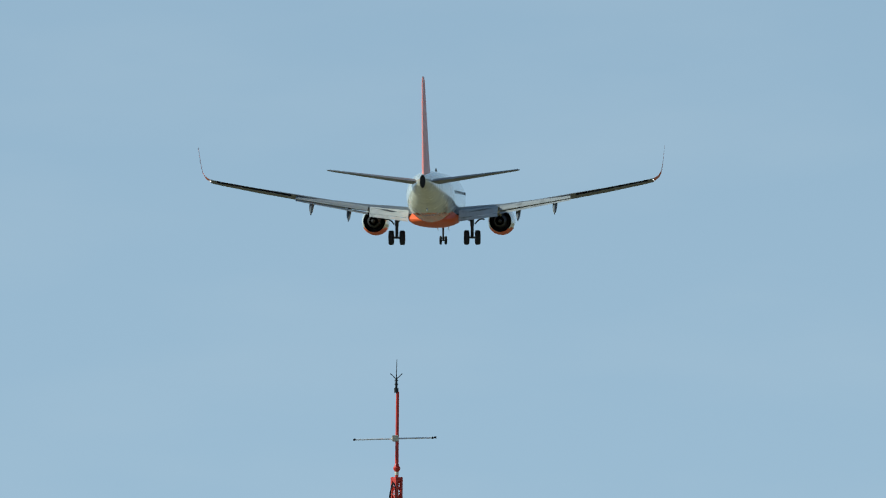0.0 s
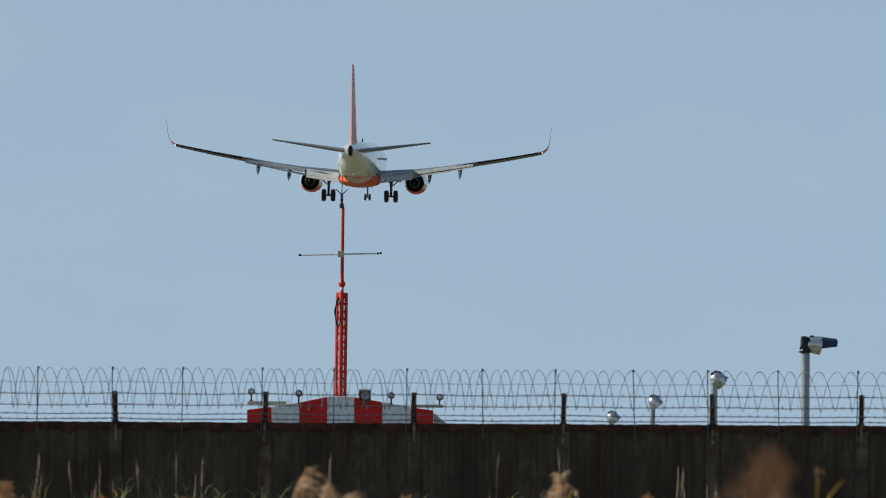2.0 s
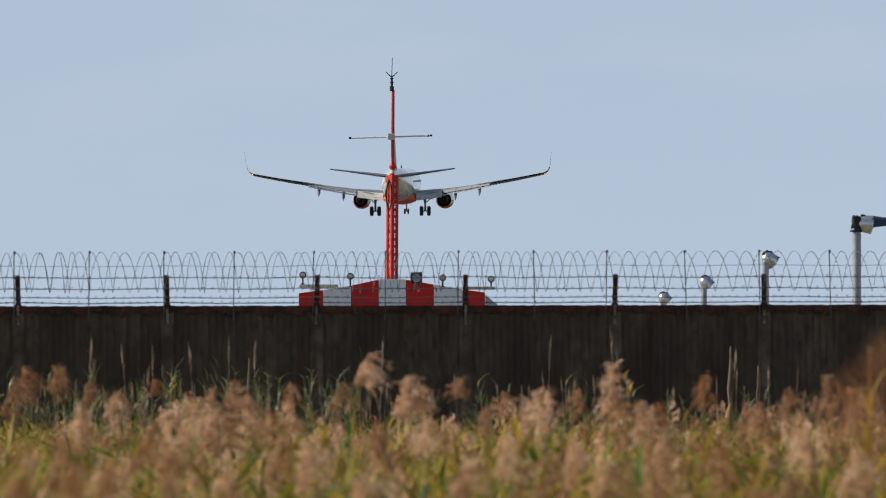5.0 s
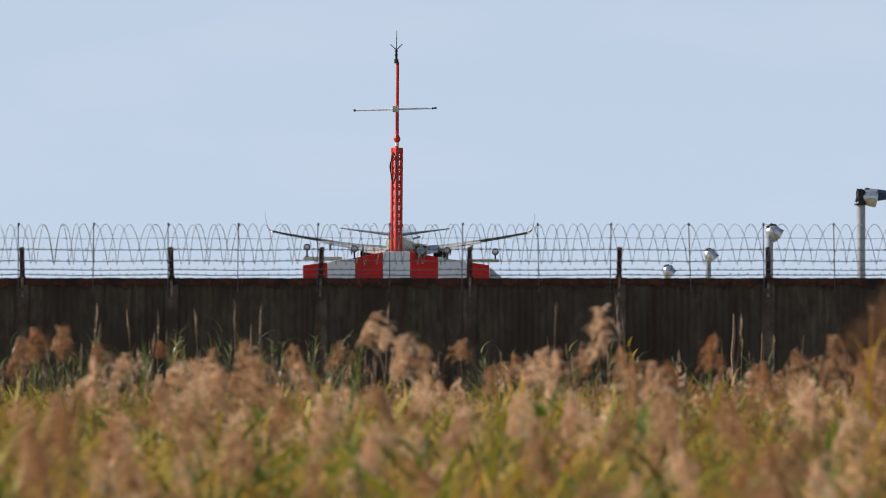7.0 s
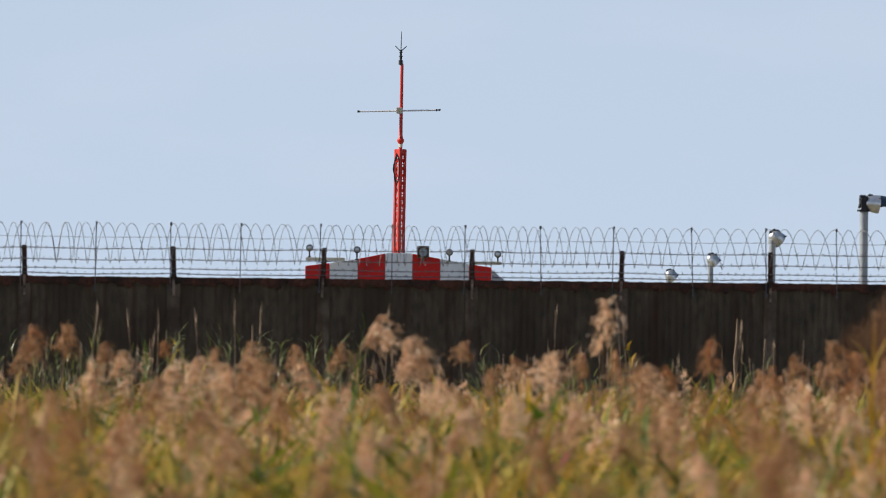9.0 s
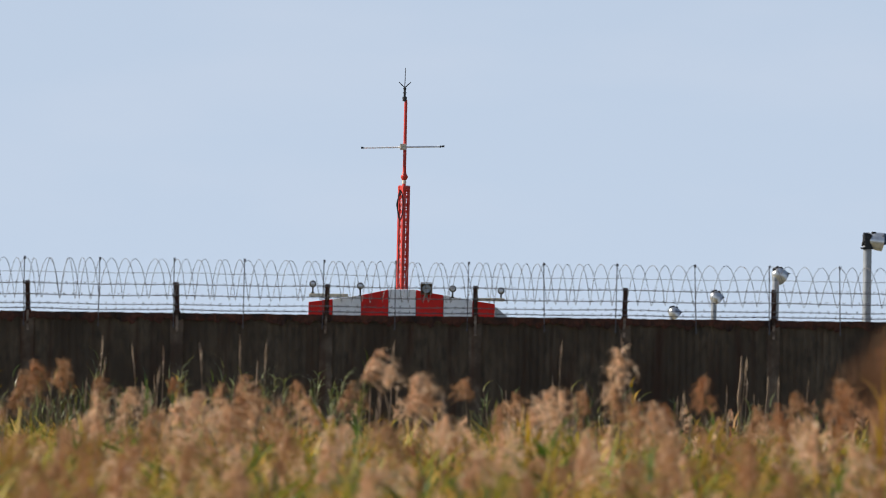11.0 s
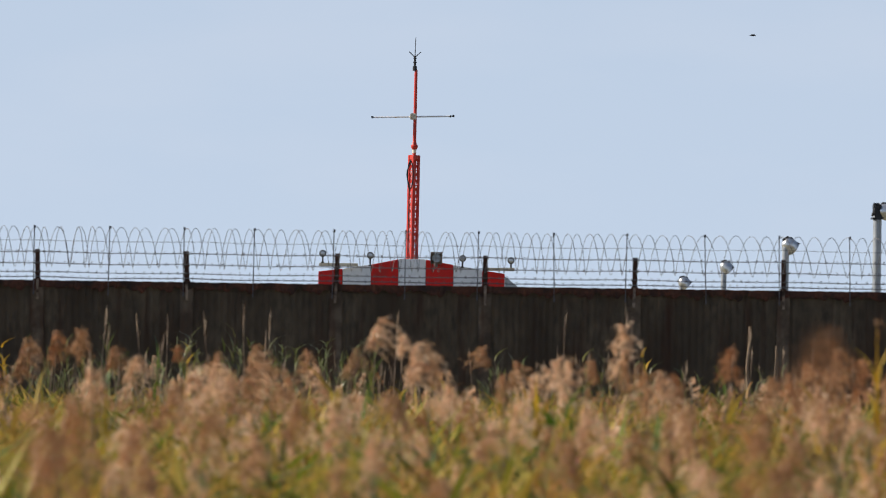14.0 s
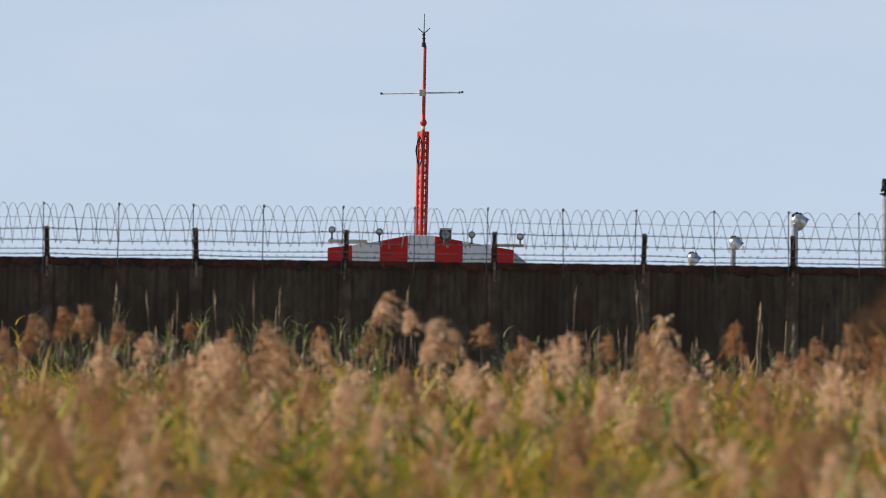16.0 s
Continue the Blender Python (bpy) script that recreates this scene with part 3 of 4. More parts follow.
    tube(bm, (tx(766), 0.3, tz(191.6)), (tx(771), 0.3, tz(191.2)), 0.014, 0.014, 6)
    tube(bm, (tx(771) - 0.03, 0.3, tz(191)), (tx(771) + 0.03, 0.3, tz(191)), 0.03, 0.03, 10)
    part("crossarm_tip", bm, M_BLACK, root, "dark arm tip")
    bm = box(bmesh.new(), (tx(694.5), 0.2, tz(198.5)), (tx(705.5), 0.4, tz(187.5)), 0.015)
    part("clamp", bm, M_CREAM, root, "rust-stained clamp")
    bm = bmesh.new()
    o = tx(701.5)
    tube(bm, (o, 0.3, tz(112)), (o, 0.3, tz(104)), 0.062, 0.062, 12)
    tube(bm, (o, 0.3, tz(104)), (o, 0.3, tz(86)), 0.036, 0.03, 10)
    tube(bm, (o, 0.3, tz(98)), (o, 0.3, tz(96)), 0.05, 0.05, 10)
    tube(bm, (o, 0.3, tz(91)), (o, 0.3, tz(89)), 0.048, 0.048, 10)
    tube(bm, (o, 0.3, tz(88)), (o + 0.015, 0.3, tz(53)), 0.013, 0.009, 8)
    for s in (-1, 1):
        tube(bm, (o, 0.3, tz(88)), (o + s * 0.17, 0.3, tz(78)), 0.015, 0.011, 8)
    part("aerial", bm, M_BLACK, root, "dark forked aerial")


build_shelter()


# ---- the airliner ----
def airfoil(le, chord, thick, twist=0.0, n=8):
    """Ring of an airfoil: leading edge point, chord running aft (-y), thickness over chord, nose-down twist in degrees."""
    up, down = [], []
    for i in range(n + 1):
        s = (1 - math.cos(math.pi * i / n)) / 2
        t = 5 * thick * (0.2969 * math.sqrt(s) - 0.126 * s - 0.3516 * s * s + 0.2843 * s ** 3 - 0.1015 * s ** 4) * chord
        up.append((s * chord, t * 1.05 + 0.015 * chord * math.sin(math.pi * s)))
        down.append((s * chord, -t * 0.9 + 0.015 * chord * math.sin(math.pi * s)))
    ring = up + down[-1:0:-1]
    a = radians(twist)
    return [(le[0], le[1] - c * math.cos(a) - z * math.sin(a), le[2] + z * math.cos(a) - c * math.sin(a)) for c, z in ring]


def build_airliner():
    root = empty("airliner", pose(0, 0, 0), "white and orange twin-engine airliner on final approach with gear down", "airliner")
    # fuselage: station along y, half width, half height, centre height
    st = [(19.6, 0.05, 0.05, 2.95), (19.2, 0.55, 0.5, 3.0), (18.4, 1.0, 1.0, 3.1), (17.2, 1.42, 1.5, 3.3), (15.5, 1.75, 1.88, 3.55), (13.5, 1.88, 2.0, 3.65),
          (8, 1.88, 2.0, 3.65), (2, 1.88, 2.0, 3.65), (-4, 1.88, 2.0, 3.65), (-6.5, 1.86, 1.95, 3.70), (-9, 1.72, 1.76, 3.86), (-11.5, 1.48, 1.49, 4.06),
          (-14, 1.16, 1.16, 4.30), (-16.5, 0.80, 0.82, 4.55), (-18.3, 0.50, 0.54, 4.74), (-19.4, 0.30, 0.34, 4.86), (-19.9, 0.22, 0.25, 4.9)]
    n = 40
    rings = [[(w * math.sin(2 * math.pi * i / n), y, zc + h * math.cos(2 * math.pi * i / n)) for i in range(n)] for y, w, h, zc in st]
    bm = loft(bmesh.new(), rings)
    part("fuselage", bm, M_LIVERY, root, "white fuselage with orange belly", True)
    bm = lathe(bmesh.new(), [(-0.03, 0.21), (0.0, 0.23), (0.1, 0.2), (0.5, 0.16)], (0, 0, 0), n=20, cap=True)
    # drawn out in height: its dark colour also stands in for tail cone shade
    bmesh.ops.transform(bm, matrix=Matrix.Translation((0, -19.92, 4.70)) @ Matrix.Diagonal((0.95, 1, 2.2, 1)), verts=bm.verts)
    part("exhaust", bm, M_DARKMETAL, root, "dark tail exhaust drawn out over the shaded tail cone end", True)
    # wing-body fairing
    fair = [(7.5, 0.6, 0.2, 1.95), (6.0, 1.5, 0.5, 1.95), (3, 1.95, 0.72, 2.05), (-1, 1.98, 0.72, 2.05), (-3.5, 1.6, 0.5, 2.0), (-6, 0.7, 0.2, 1.95)]
    bm = loft(bmesh.new(), [[(w * math.sin(2 * math.pi * i / 24), y, zc + h * math.cos(2 * math.pi * i / 24)) for i in range(24)] for y, w, h, zc in fair])
    part("belly_fairing", bm, M_ORANGE, root, "orange belly fairing", True)
    # pale curved line on the belly
    bm = bmesh.new()
    pts = [(1.62 * math.sin(a), -9.6, 3.9 - 1.70 * math.cos(a)) for a in [radians(d) for d in range(-62, 63, 6)]]
    polytube(bm, pts, 0.035, 5)
    part("belly_line", bm, M_FLAP, root, "pale curved paint line")
    # cabin windows along both flanks
    pane = box(bmesh.new(), (-0.012, -0.12, -0.16), (0.012, 0.12, 0.16), 0.01)
    first = part("window", pane, M_PANE, root, "dark cabin window")
    for s in (-1, 1):
        for k in range(38):
            ob = first
            if s > 0 or k:
                ob = first.copy()
                scene.collection.objects.link(ob)
            ob.location = (s * 1.862, 13.2 - 0.508 * k, 4.02)
            ob.rotation_euler = (0, s * 0.19, 0)
    for s in (-1, 1):
        secs = [(1.2, 5.9, 2.35, 7.2, 0.13), (3.6, 4.5, 2.62, 5.9, 0.125), (5.3, 3.55, 2.83, 4.5, 0.12), (8.0, 2.05, 3.22, 3.65, 0.115),
                (10.7, 0.55, 3.72, 2.9, 0.11), (13.5, -1.0, 4.22, 2.25, 0.105), (16.2, -2.5, 4.76, 1.65, 0.10), (17.05, -3.0, 4.95, 1.45, 0.095)]
        wl_ = [(17.45, -3.35, 5.12, 1.35, 0.09), (17.66, -3.75, 5.5, 1.2, 0.085), (17.78, -4.3, 6.2, 0.95, 0.13), (17.92, -5.05, 7.45, 0.6, 0.18)]
        bm = loft(bmesh.new(), [airfoil((s * x, y, z - 0.10 * c * (x / 17.0) ** 2), c, t * (1 + 0.15 * (x > 9)), 1.5 - 11.5 * (x / 17.0)) for x, y, z, c, t in secs])
        wing = part("wing", bm, M_WING, root, "grey swept wing", True)
        bm = loft(bmesh.new(), [airfoil((s * x, y, z), c, t, -8.0) for x, y, z, c, t in [(17.05, -3.0, 4.84, 1.45, 0.095)] + wl_])
        part("winglet", bm, M_FIN, wing, "orange-red upswept winglet", True)
        bm = lathe(bmesh.new(), [(-0.08, 0.01), (-0.05, 0.035), (0.04, 0.04), (0.08, 0.02)], (s * 17.05, -4.5, 4.93), n=10, cap=True)
        part("tip_light", bm, M_TIPLIGHT, wing, "lit white tip light", True)
        # flaps: two slabs each, lowered
        for k, (xa, ya, za, ca, xb, yb, zb, cb, drop) in enumerate((
                (1.95, -0.85, 2.66, 1.12, 4.95, -0.85, 2.96, 1.02, 31), (5.1, -0.85, 3.0, 0.86, 10.6, -2.05, 3.82, 0.58, 25))):
            bm = loft(bmesh.new(), [airfoil((s * xa, ya, za), ca, 0.13, drop), airfoil((s * xb, yb, zb), cb, 0.13, drop)])
            part("flap", bm, M_FLAP if k == 0 else M_FLAPGREY, wing, "pale lowered flap" if k == 0 else "grey lowered outer flap", True)
            bm = loft(bmesh.new(), [airfoil((s * xa, ya - ca * 0.82, za - ca * 0.54), ca * 0.36, 0.11, drop + 10), airfoil((s * xb, yb - cb * 0.82, zb - cb * 0.52), cb * 0.36, 0.11, drop + 10)])
            part("rear_flap", bm, M_FLAP if k == 0 else M_FLAPGREY, wing, "pale rear flap segment", True)
        # dark aileron gap and spoiler edge
        bm = bmesh.new()
        loft(bm, [airfoil((s * 11.0, -1.75, 3.80), 0.62, 0.22, 3), airfoil((s * 16.6, -3.75, 4.83), 0.40, 0.25, 3)])
        part("aileron", bm, M_WING, wing, "grey aileron", True)
        for x, y, z in ((6.55, -1.2, 2.75), (9.4, -1.9, 3.25)):
            bm = loft(bmesh.new(), [[(s * x + w * math.sin(2 * math.pi * i / 12), yy, zz + h * math.cos(2 * math.pi * i / 12)) for i in range(12)] for yy, zz, w, h in
                                    ((y + 1.8, z + 0.1, 0.06, 0.06), (y + 0.9, z - 0.02, 0.16, 0.2), (y, z - 0.15, 0.19, 0.26), (y - 0.7, z - 0.5, 0.16, 0.26), (y - 1.35, z - 0.92, 0.03, 0.05))])
            part("flap_fairing", bm, M_WING, wing, "pointed flap track fairing", True)
        # engine
        ex, ez = s * 4.92, 1.88
        prof = [(9.3, 0.80), (9.55, 0.90), (9.5, 0.98), (9.0, 1.05), (8.0, 1.09), (6.5, 1.06), (5.3, 0.93), (4.9, 0.86), (4.95, 0.82), (5.6, 0.84)]
        bm = lathe(bmesh.new(), [(a, r) for a, r in prof], (ex, 0, ez), n=36)
        for f in bm.faces:
            c = f.calc_center_median()
            f.material_index = 2 if c.y < 5.7 and math.hypot(c.x - ex, c.z - ez) < 0.845 else 1 if c.z < ez - 0.55 else 0
        eng = part("engine", bm, [M_WHITE, M_ORANGE, M_DARKMETAL], root, "white engine nacelle with orange underside", True)
        bm = lathe(bmesh.new(), [(9.2, 0.79), (9.0, 0.1), (8.95, 0.01)], (ex, 0, ez), n=30)
        part("fan", bm, M_DARKMETAL, eng, "dark fan", True)
        bm = lathe(bmesh.new(), [(5.6, 0.84), (5.58, 0.56), (5.0, 0.54), (4.2, 0.44), (3.7, 0.36), (3.72, 0.32), (4.3, 0.30)], (ex, 0, ez), n=30)
        part("core_nozzle", bm, M_DARKMETAL, eng, "dark core nozzle", True)
        bm = lathe(bmesh.new(), [(4.4, 0.30), (4.0, 0.22), (3.3, 0.10), (2.9, 0.01)], (ex, 0, ez), n=24)
        part("exhaust_cone", bm, M_DARKMETAL, eng, "dark exhaust cone", True)
        bm = loft(bmesh.new(), [[(ex - 0.16, y, z0), (ex + 0.16, y, z0), (ex + 0.12, y, z1), (ex - 0.12, y, z1)] for y, z0, z1 in ((8.2, 2.6, 2.8), (6, 2.55, 2.95), (4, 2.2, 2.8), (1.6, 2.45, 2.7))])
        part("pylon", bm, M_WHITE, eng)
        # main gear
        gx = s * 2.92
        bm = bmesh.new()
        tube(bm, (gx, 0, 2.75), (gx, 0, 1.45), 0.15, 0.15, 14)
        tube(bm, (gx, 0, 1.5), (gx, 0, 0.55), 0.12, 0.12, 14)
        tube(bm, (gx, 0, 1.75), (gx - s * 1.25, 0.1, 2.55), 0.06, 0.06, 8)
        tube(bm, (gx + s * 0.05, -0.15, 1.35), (gx, -0.35, 1.0), 0.05, 0.05, 8)
        tube(bm, (gx, -0.35, 1.0), (gx, -0.12, 0.7), 0.05, 0.05, 8)
        tube(bm, (gx - 0.55, 0, 0.565), (gx + 0.55, 0, 0.565), 0.08, 0.08, 12)
        gear = part("main_gear", bm, M_STEEL, root, "grey main gear leg", True)
        bm = bmesh.new()
        for k in range(5):
            a = k / 4
            x0_ = gx + s * (0.2 + 0.75 * a)
            z0_ = 1.6 + 0.42 * math.sin(a * 2.2)
            if k:
                tube(bm, prev, (x0_, 0.15, z0_), 0.07, 0.06, 6)
            prev = (x0_, 0.15, z0_)
        part("gear_door", bm, M_STEEL, gear, "curved gear linkage")
        for w in (-0.43, 0.43):
            bm = lathe(bmesh.new(), [(-0.2, 0.3), (-0.21, 0.42), (-0.18, 0.53), (-0.08, 0.565), (0.08, 0.565), (0.18, 0.53), (0.21, 0.42), (0.2, 0.3)], (gx + w, 0, 0.565), (1, 0, 0), 28, True)
            part("wheel", bm, M_RUBBER, gear, "black tyre", True)
        # tailplane
        bm = loft(bmesh.new(), [airfoil((s * x, y, z), c, t, -1.5) for x, y, z, c, t in ((0.3, -13.6, 4.56, 4.3, 0.10), (4.0, -15.9, 5.08, 2.8, 0.095), (7.1, -17.75, 5.52, 1.5, 0.09), (7.25, -18.0, 5.54, 1.0, 0.07))])
        part("tailplane", bm, M_WING, root, "grey tailplane", True)
    # fin
    def fin_ring(z, y, c, t):
        return [(t * c * v, y - u * c, z) for u, v in ((0, 0), (0.06, 0.28), (0.2, 0.47), (0.4, 0.5), (0.7, 0.3), (1, 0.03), (0.7, -0.3), (0.4, -0.5), (0.2, -0.47), (0.06, -0.28))]
    bm = loft(bmesh.new(), [fin_ring(z, y, c, t) for z, y, c, t in ((5.1, -11.6, 7.0, 0.085), (6.0, -12.5, 6.1, 0.09), (6.9, -13.3, 5.6, 0.09), (9.5, -15.4, 4.1, 0.09), (12.3, -17.5, 2.5, 0.09), (12.6, -17.9, 2.0, 0.07))])
    for f in bm.faces:
        c = f.calc_center_median()
        f.material_index = 1 if c.z < 5.0 else 0
    part("fin", bm, [M_FIN, M_WHITE], root, "orange-red tail fin", True)
    bm = loft(bmesh.new(), [fin_ring(z, y, c, 0.05) for z, y, c in ((5.4, -7.4, 5.0), (5.72, -8.6, 4.2), (6.4, -11.8, 1.8))])
    part("dorsal_fin", bm, M_FIN, root, "low dorsal fin", True)
    bm = bmesh.new()
    tube(bm, (0, 3.0, 5.6), (0, 2.9, 5.95), 0.1, 0.04, 8)
    part("antenna", bm, M_BLACK, root, "dark blade antenna")
    bm = tube(bmesh.new(), (0, -12.4, 2.72), (0, -12.55, 2.5), 0.09, 0.05, 8)
    part("tail_skid", bm, M_FLAP, root, "pale tail skid")
    # nose gear
    bm = bmesh.new()
    tube(bm, (0, 15.6, 2.0), (0, 15.55, 0.42), 0.085, 0.07, 12)
    tube(bm, (-0.28, 15.55, 0.42), (0.28, 15.55, 0.42), 0.05, 0.05, 10)
    tube(bm, (0, 15.5, 1.2), (0, 16.6, 1.9), 0.05, 0.05, 8)
    gear = part("nose_gear", bm, M_STEEL, root, "grey nose gear leg", True)
    for w in (-0.2, 0.2):
        bm = lathe(bmesh.new(), [(-0.1, 0.15), (-0.1, 0.26), (-0.07, 0.33), (0.07, 0.33), (0.1, 0.26), (0.1, 0.15)], (w, 15.55, 0.42), (1, 0, 0), 22, True)
        part("wheel", bm, M_RUBBER, gear, "black tyre", True)
    for s in (-1, 1):
        bm = box(bmesh.new(), (s * 0.42 - 0.02, 14.9, 1.2), (s * 0.42 + 0.02, 16.9, 1.85), 0.01)
        part("gear_door", bm, M_WHITE, gear, "white nose gear door")
    return root


M_TIPLIGHT = bpy.data.materials.new("lit_tip_light")
M_TIPLIGHT.use_nodes = True
M_TIPLIGHT.node_tree.nodes["Principled BSDF"].inputs["Emission Color"].default_value = (1, 0.95, 0.85, 1)
M_TIPLIGHT.node_tree.nodes["Principled BSDF"].inputs["Emission Strength"].default_value = 3.0
AIRLINER = build_airliner()


# ---- meadow ----
def ribbon(pts, width, side):
    """Triangles of a bent blade through points, tapering to its tip: vertices, quads as index lists."""
    v, f = [], []
    n = len(pts)
    for i, p in enumerate(pts):
        w = width * (1 - (i / (n - 1)) ** 1.6) * 0.5 + 0.0004
        v += [p - side * w, p + side * w]
        if i:
            f.append((2 * i - 2, 2 * i - 1, 2 * i + 1, 2 * i))
    return v, f


class Clump:
    """Collects blades with a material number each."""

    def __init__(self):
        self.v, self.f, self.m = [], [], []

    def add(self, v, f, m):
        o = len(self.v)
        self.v += [tuple(p) for p in v]
        self.f += [tuple(i + o for i in q) for q in f]
        self.m += [m] * len(f)

    def blade(self, base, lean, height, bend, width, m, segs=3):
        pts = []
        d = Vector((math.cos(lean), math.sin(lean), 0))
        for i in range(segs + 1):
            s = i / segs
            pts.append(base + d * (bend * s * s) + Vector((0, 0, height * (s - 0.25 * (bend / max(height, 0.01)) * s * s))))
        a = lean + 1.57 + random.uniform(-0.6, 0.6)
        self.add(*ribbon(pts, width, Vector((math.cos(a), math.sin(a), 0))), m)

    def arrays(self):
        return np.array(self.v, dtype=np.float32), np.array(self.f, dtype=np.int32), np.array(self.m, dtype=np.int32)


# material numbers: 0 plume, 1 stalk, 2 green leaf, 3 dry blade, 4 yellow leaf, 5 reddish, 6 cane leaf, 7 brown plume, 8 pale silky plume, 9 fresh green leaf
PLANT_MATS = [M_PLUME, M_STALK, M_LEAF, M_DRY, M_YELLOW, M_MADDER, M_CANE, M_BROWN, M_SILK, M_GREEN]


def make_reed(h, plume=1.0, leaves=6, strands=46, seed=0, stiff=0.12, thick=0.007, fine=0.017, per=7, top=0.7, hue=None, head=0, tall=1.0, way=None):
    random.seed(seed)
    c = Clump()
    lean = random.uniform(0, 6.28) if way is None else way
    bend = h * stiff * random.uniform(0.5, 1.5)
    axis = lambda s: Vector((math.cos(lean) * bend * s * s, math.sin(lean) * bend * s * s, h * s))
    for a in (0, 1.57):
        pts = [axis(s) for s in (0, 0.3, 0.6, 0.85, 1.0)]
        c.add(*ribbon(pts, thick * 2, Vector((math.cos(a), math.sin(a), 0))), 1)
    for i in range(leaves):
        cane = top > 0.9
        s = random.uniform(0.3 if cane else 0.15, top)
        m = 2 if random.random() < 0.75 else (3 if random.random() < 0.7 else 4)
        up = random.uniform(0.05, 0.22) if cane else random.uniform(0.10, 0.30)
        c.blade(axis(s), random.uniform(0, 6.28), up * h, (random.uniform(0.06, 0.17) if cane else random.uniform(0.14, 0.30)) * h, random.uniform(0.022, 0.05) * (0.34 if hue == 6 else 1), m if hue is None else hue, 3)
    # the plume: drooping side branches, each hung with fine silky strands
    L = 0.29 * plume * tall
    nb = max(1, strands // 9)
    droop = Vector((math.cos(lean), math.sin(lean), 0))
    for i in range(nb if plume > 0 else 0):
        k = (i + random.random()) / nb
        p = axis(1 - k * L / h)
        a = lean + random.gauss(0, 0.95)
        d = Vector((math.cos(a), math.sin(a), 0))
        n = (0.02 + 0.082 * math.sin(math.pi * (k * 0.74 + 0.1))) * plume * random.uniform(0.35, 1.5)
        rise = random.uniform(0.03, 0.09) * plume
        arc = [p, p + d * n * 0.5 + Vector((0, 0, rise)), p + (d * 0.8 + droop * 0.5) * n + Vector((0, 0, rise * 0.8)),
               p + (d + droop * 1.3) * n * 1.1 + Vector((0, 0, rise * 0.1 - 0.05 * plume))]
        c.add(*ribbon(arc, 0.004, Vector((-d.y, d.x, 0))), head)
        for q in range(per):
            u = random.uniform(0.1, 2.999)
            m_ = int(u)
            o = arc[m_].lerp(arc[m_ + 1], u - m_)
            w = (d * random.uniform(0.1, 0.9) + droop * random.uniform(0.1, 0.8) + Vector((random.gauss(0, 0.45), random.gauss(0, 0.45), random.gauss(-0.15, 0.6)))) * random.uniform(0.03, 0.075) * plume
            t_ = Vector((random.gauss(0, 1), random.gauss(0, 1), random.gauss(0, 1))).normalized()
            c.add(*ribbon([o, o + w * 0.6, o + w + Vector((0, 0, -0.018 * plume))], fine * plume * random.uniform(0.6, 1.4), t_), head)
    return c.arrays()


def make_spike(h, seed):
    """A dry stem that ends in a narrow closed head."""
    random.seed(seed)
    c = Clump()
    lean, bend = random.uniform(0, 6.28), h * random.uniform(0.02, 0.16)
    axis = lambda s: Vector((math.cos(lean) * bend * s * s, math.sin(lean) * bend * s * s, h * s))
    for a in (0, 1.57):
        c.add(*ribbon([axis(s) for s in (0, 0.35, 0.7, 1.0)], 0.012, Vector((math.cos(a), math.sin(a), 0))), 1)
    n = random.randrange(7, 14)
    for i in range(n):
        p = axis(0.82 + 0.17 * i / n)
        d = Vector((random.gauss(0, 1), random.gauss(0, 1), 0)).normalized()
        w = 0.013 * math.sin(math.pi * (0.15 + 0.8 * i / n))
        c.add(*ribbon([p, p + d * w * 0.7 + Vector((0, 0, 0.04)), p + d * w + Vector((0, 0, 0.08))], 0.009, Vector((-d.y, d.x, 0))), 1)
    return c.arrays()


def make_tuft(h, blades=16, seed=0, green=0.5, wide=1.0):
    random.seed(seed)
    c = Clump()
    for i in range(blades):
        b = Vector((random.gauss(0, 0.07), random.gauss(0, 0.07), 0))
        m = 2 if random.random() < green else 3
        if green < 0:
            m = 5 if random.random() < 0.7 else 2
        elif random.random() < 0.04:
            m = 4
        c.blade(b, random.uniform(0, 6.28), h * random.uniform(0.6, 1.15), h * random.uniform(0.4, 1.3), random.uniform(0.015, 0.04) * wide, m, 3)
    return c.arrays()


def scatter(name, protos, places, label, category):
    """Joins copies of prototypes at (x, y, z, turn, size, which) into one mesh."""
    V, F, MI = [], [], []
    o = 0
    for x, y, z, turn, size, which in places:
        v, f, m = protos[which]
        c, s = math.cos(turn) * size, math.sin(turn) * size
        w = np.empty_like(v)
        w[:, 0] = v[:, 0] * c - v[:, 1] * s + x
        w[:, 1] = v[:, 0] * s + v[:, 1] * c + y
        w[:, 2] = v[:, 2] * size + z
        V.append(w)
        F.append(f + o)
        MI.append(m)
        o += len(v)
    V, F, MI = np.concatenate(V), np.concatenate(F), np.concatenate(MI)
    me = bpy.data.meshes.new(name)
    me.vertices.add(len(V))
    me.vertices.foreach_set("co", V.ravel())
    me.loops.add(F.size)
    me.loops.foreach_set("vertex_index", F.ravel())
    me.polygons.add(len(F))
    me.polygons.foreach_set("loop_start", np.arange(0, F.size, 4, dtype=np.int32))
    for m in PLANT_MATS:
        me.materials.append(m)
    me.polygons.foreach_set("material_index", MI)
    me.update(calc_edges=True)
    return tagged(new(name, me), label, category, kind="stuff")


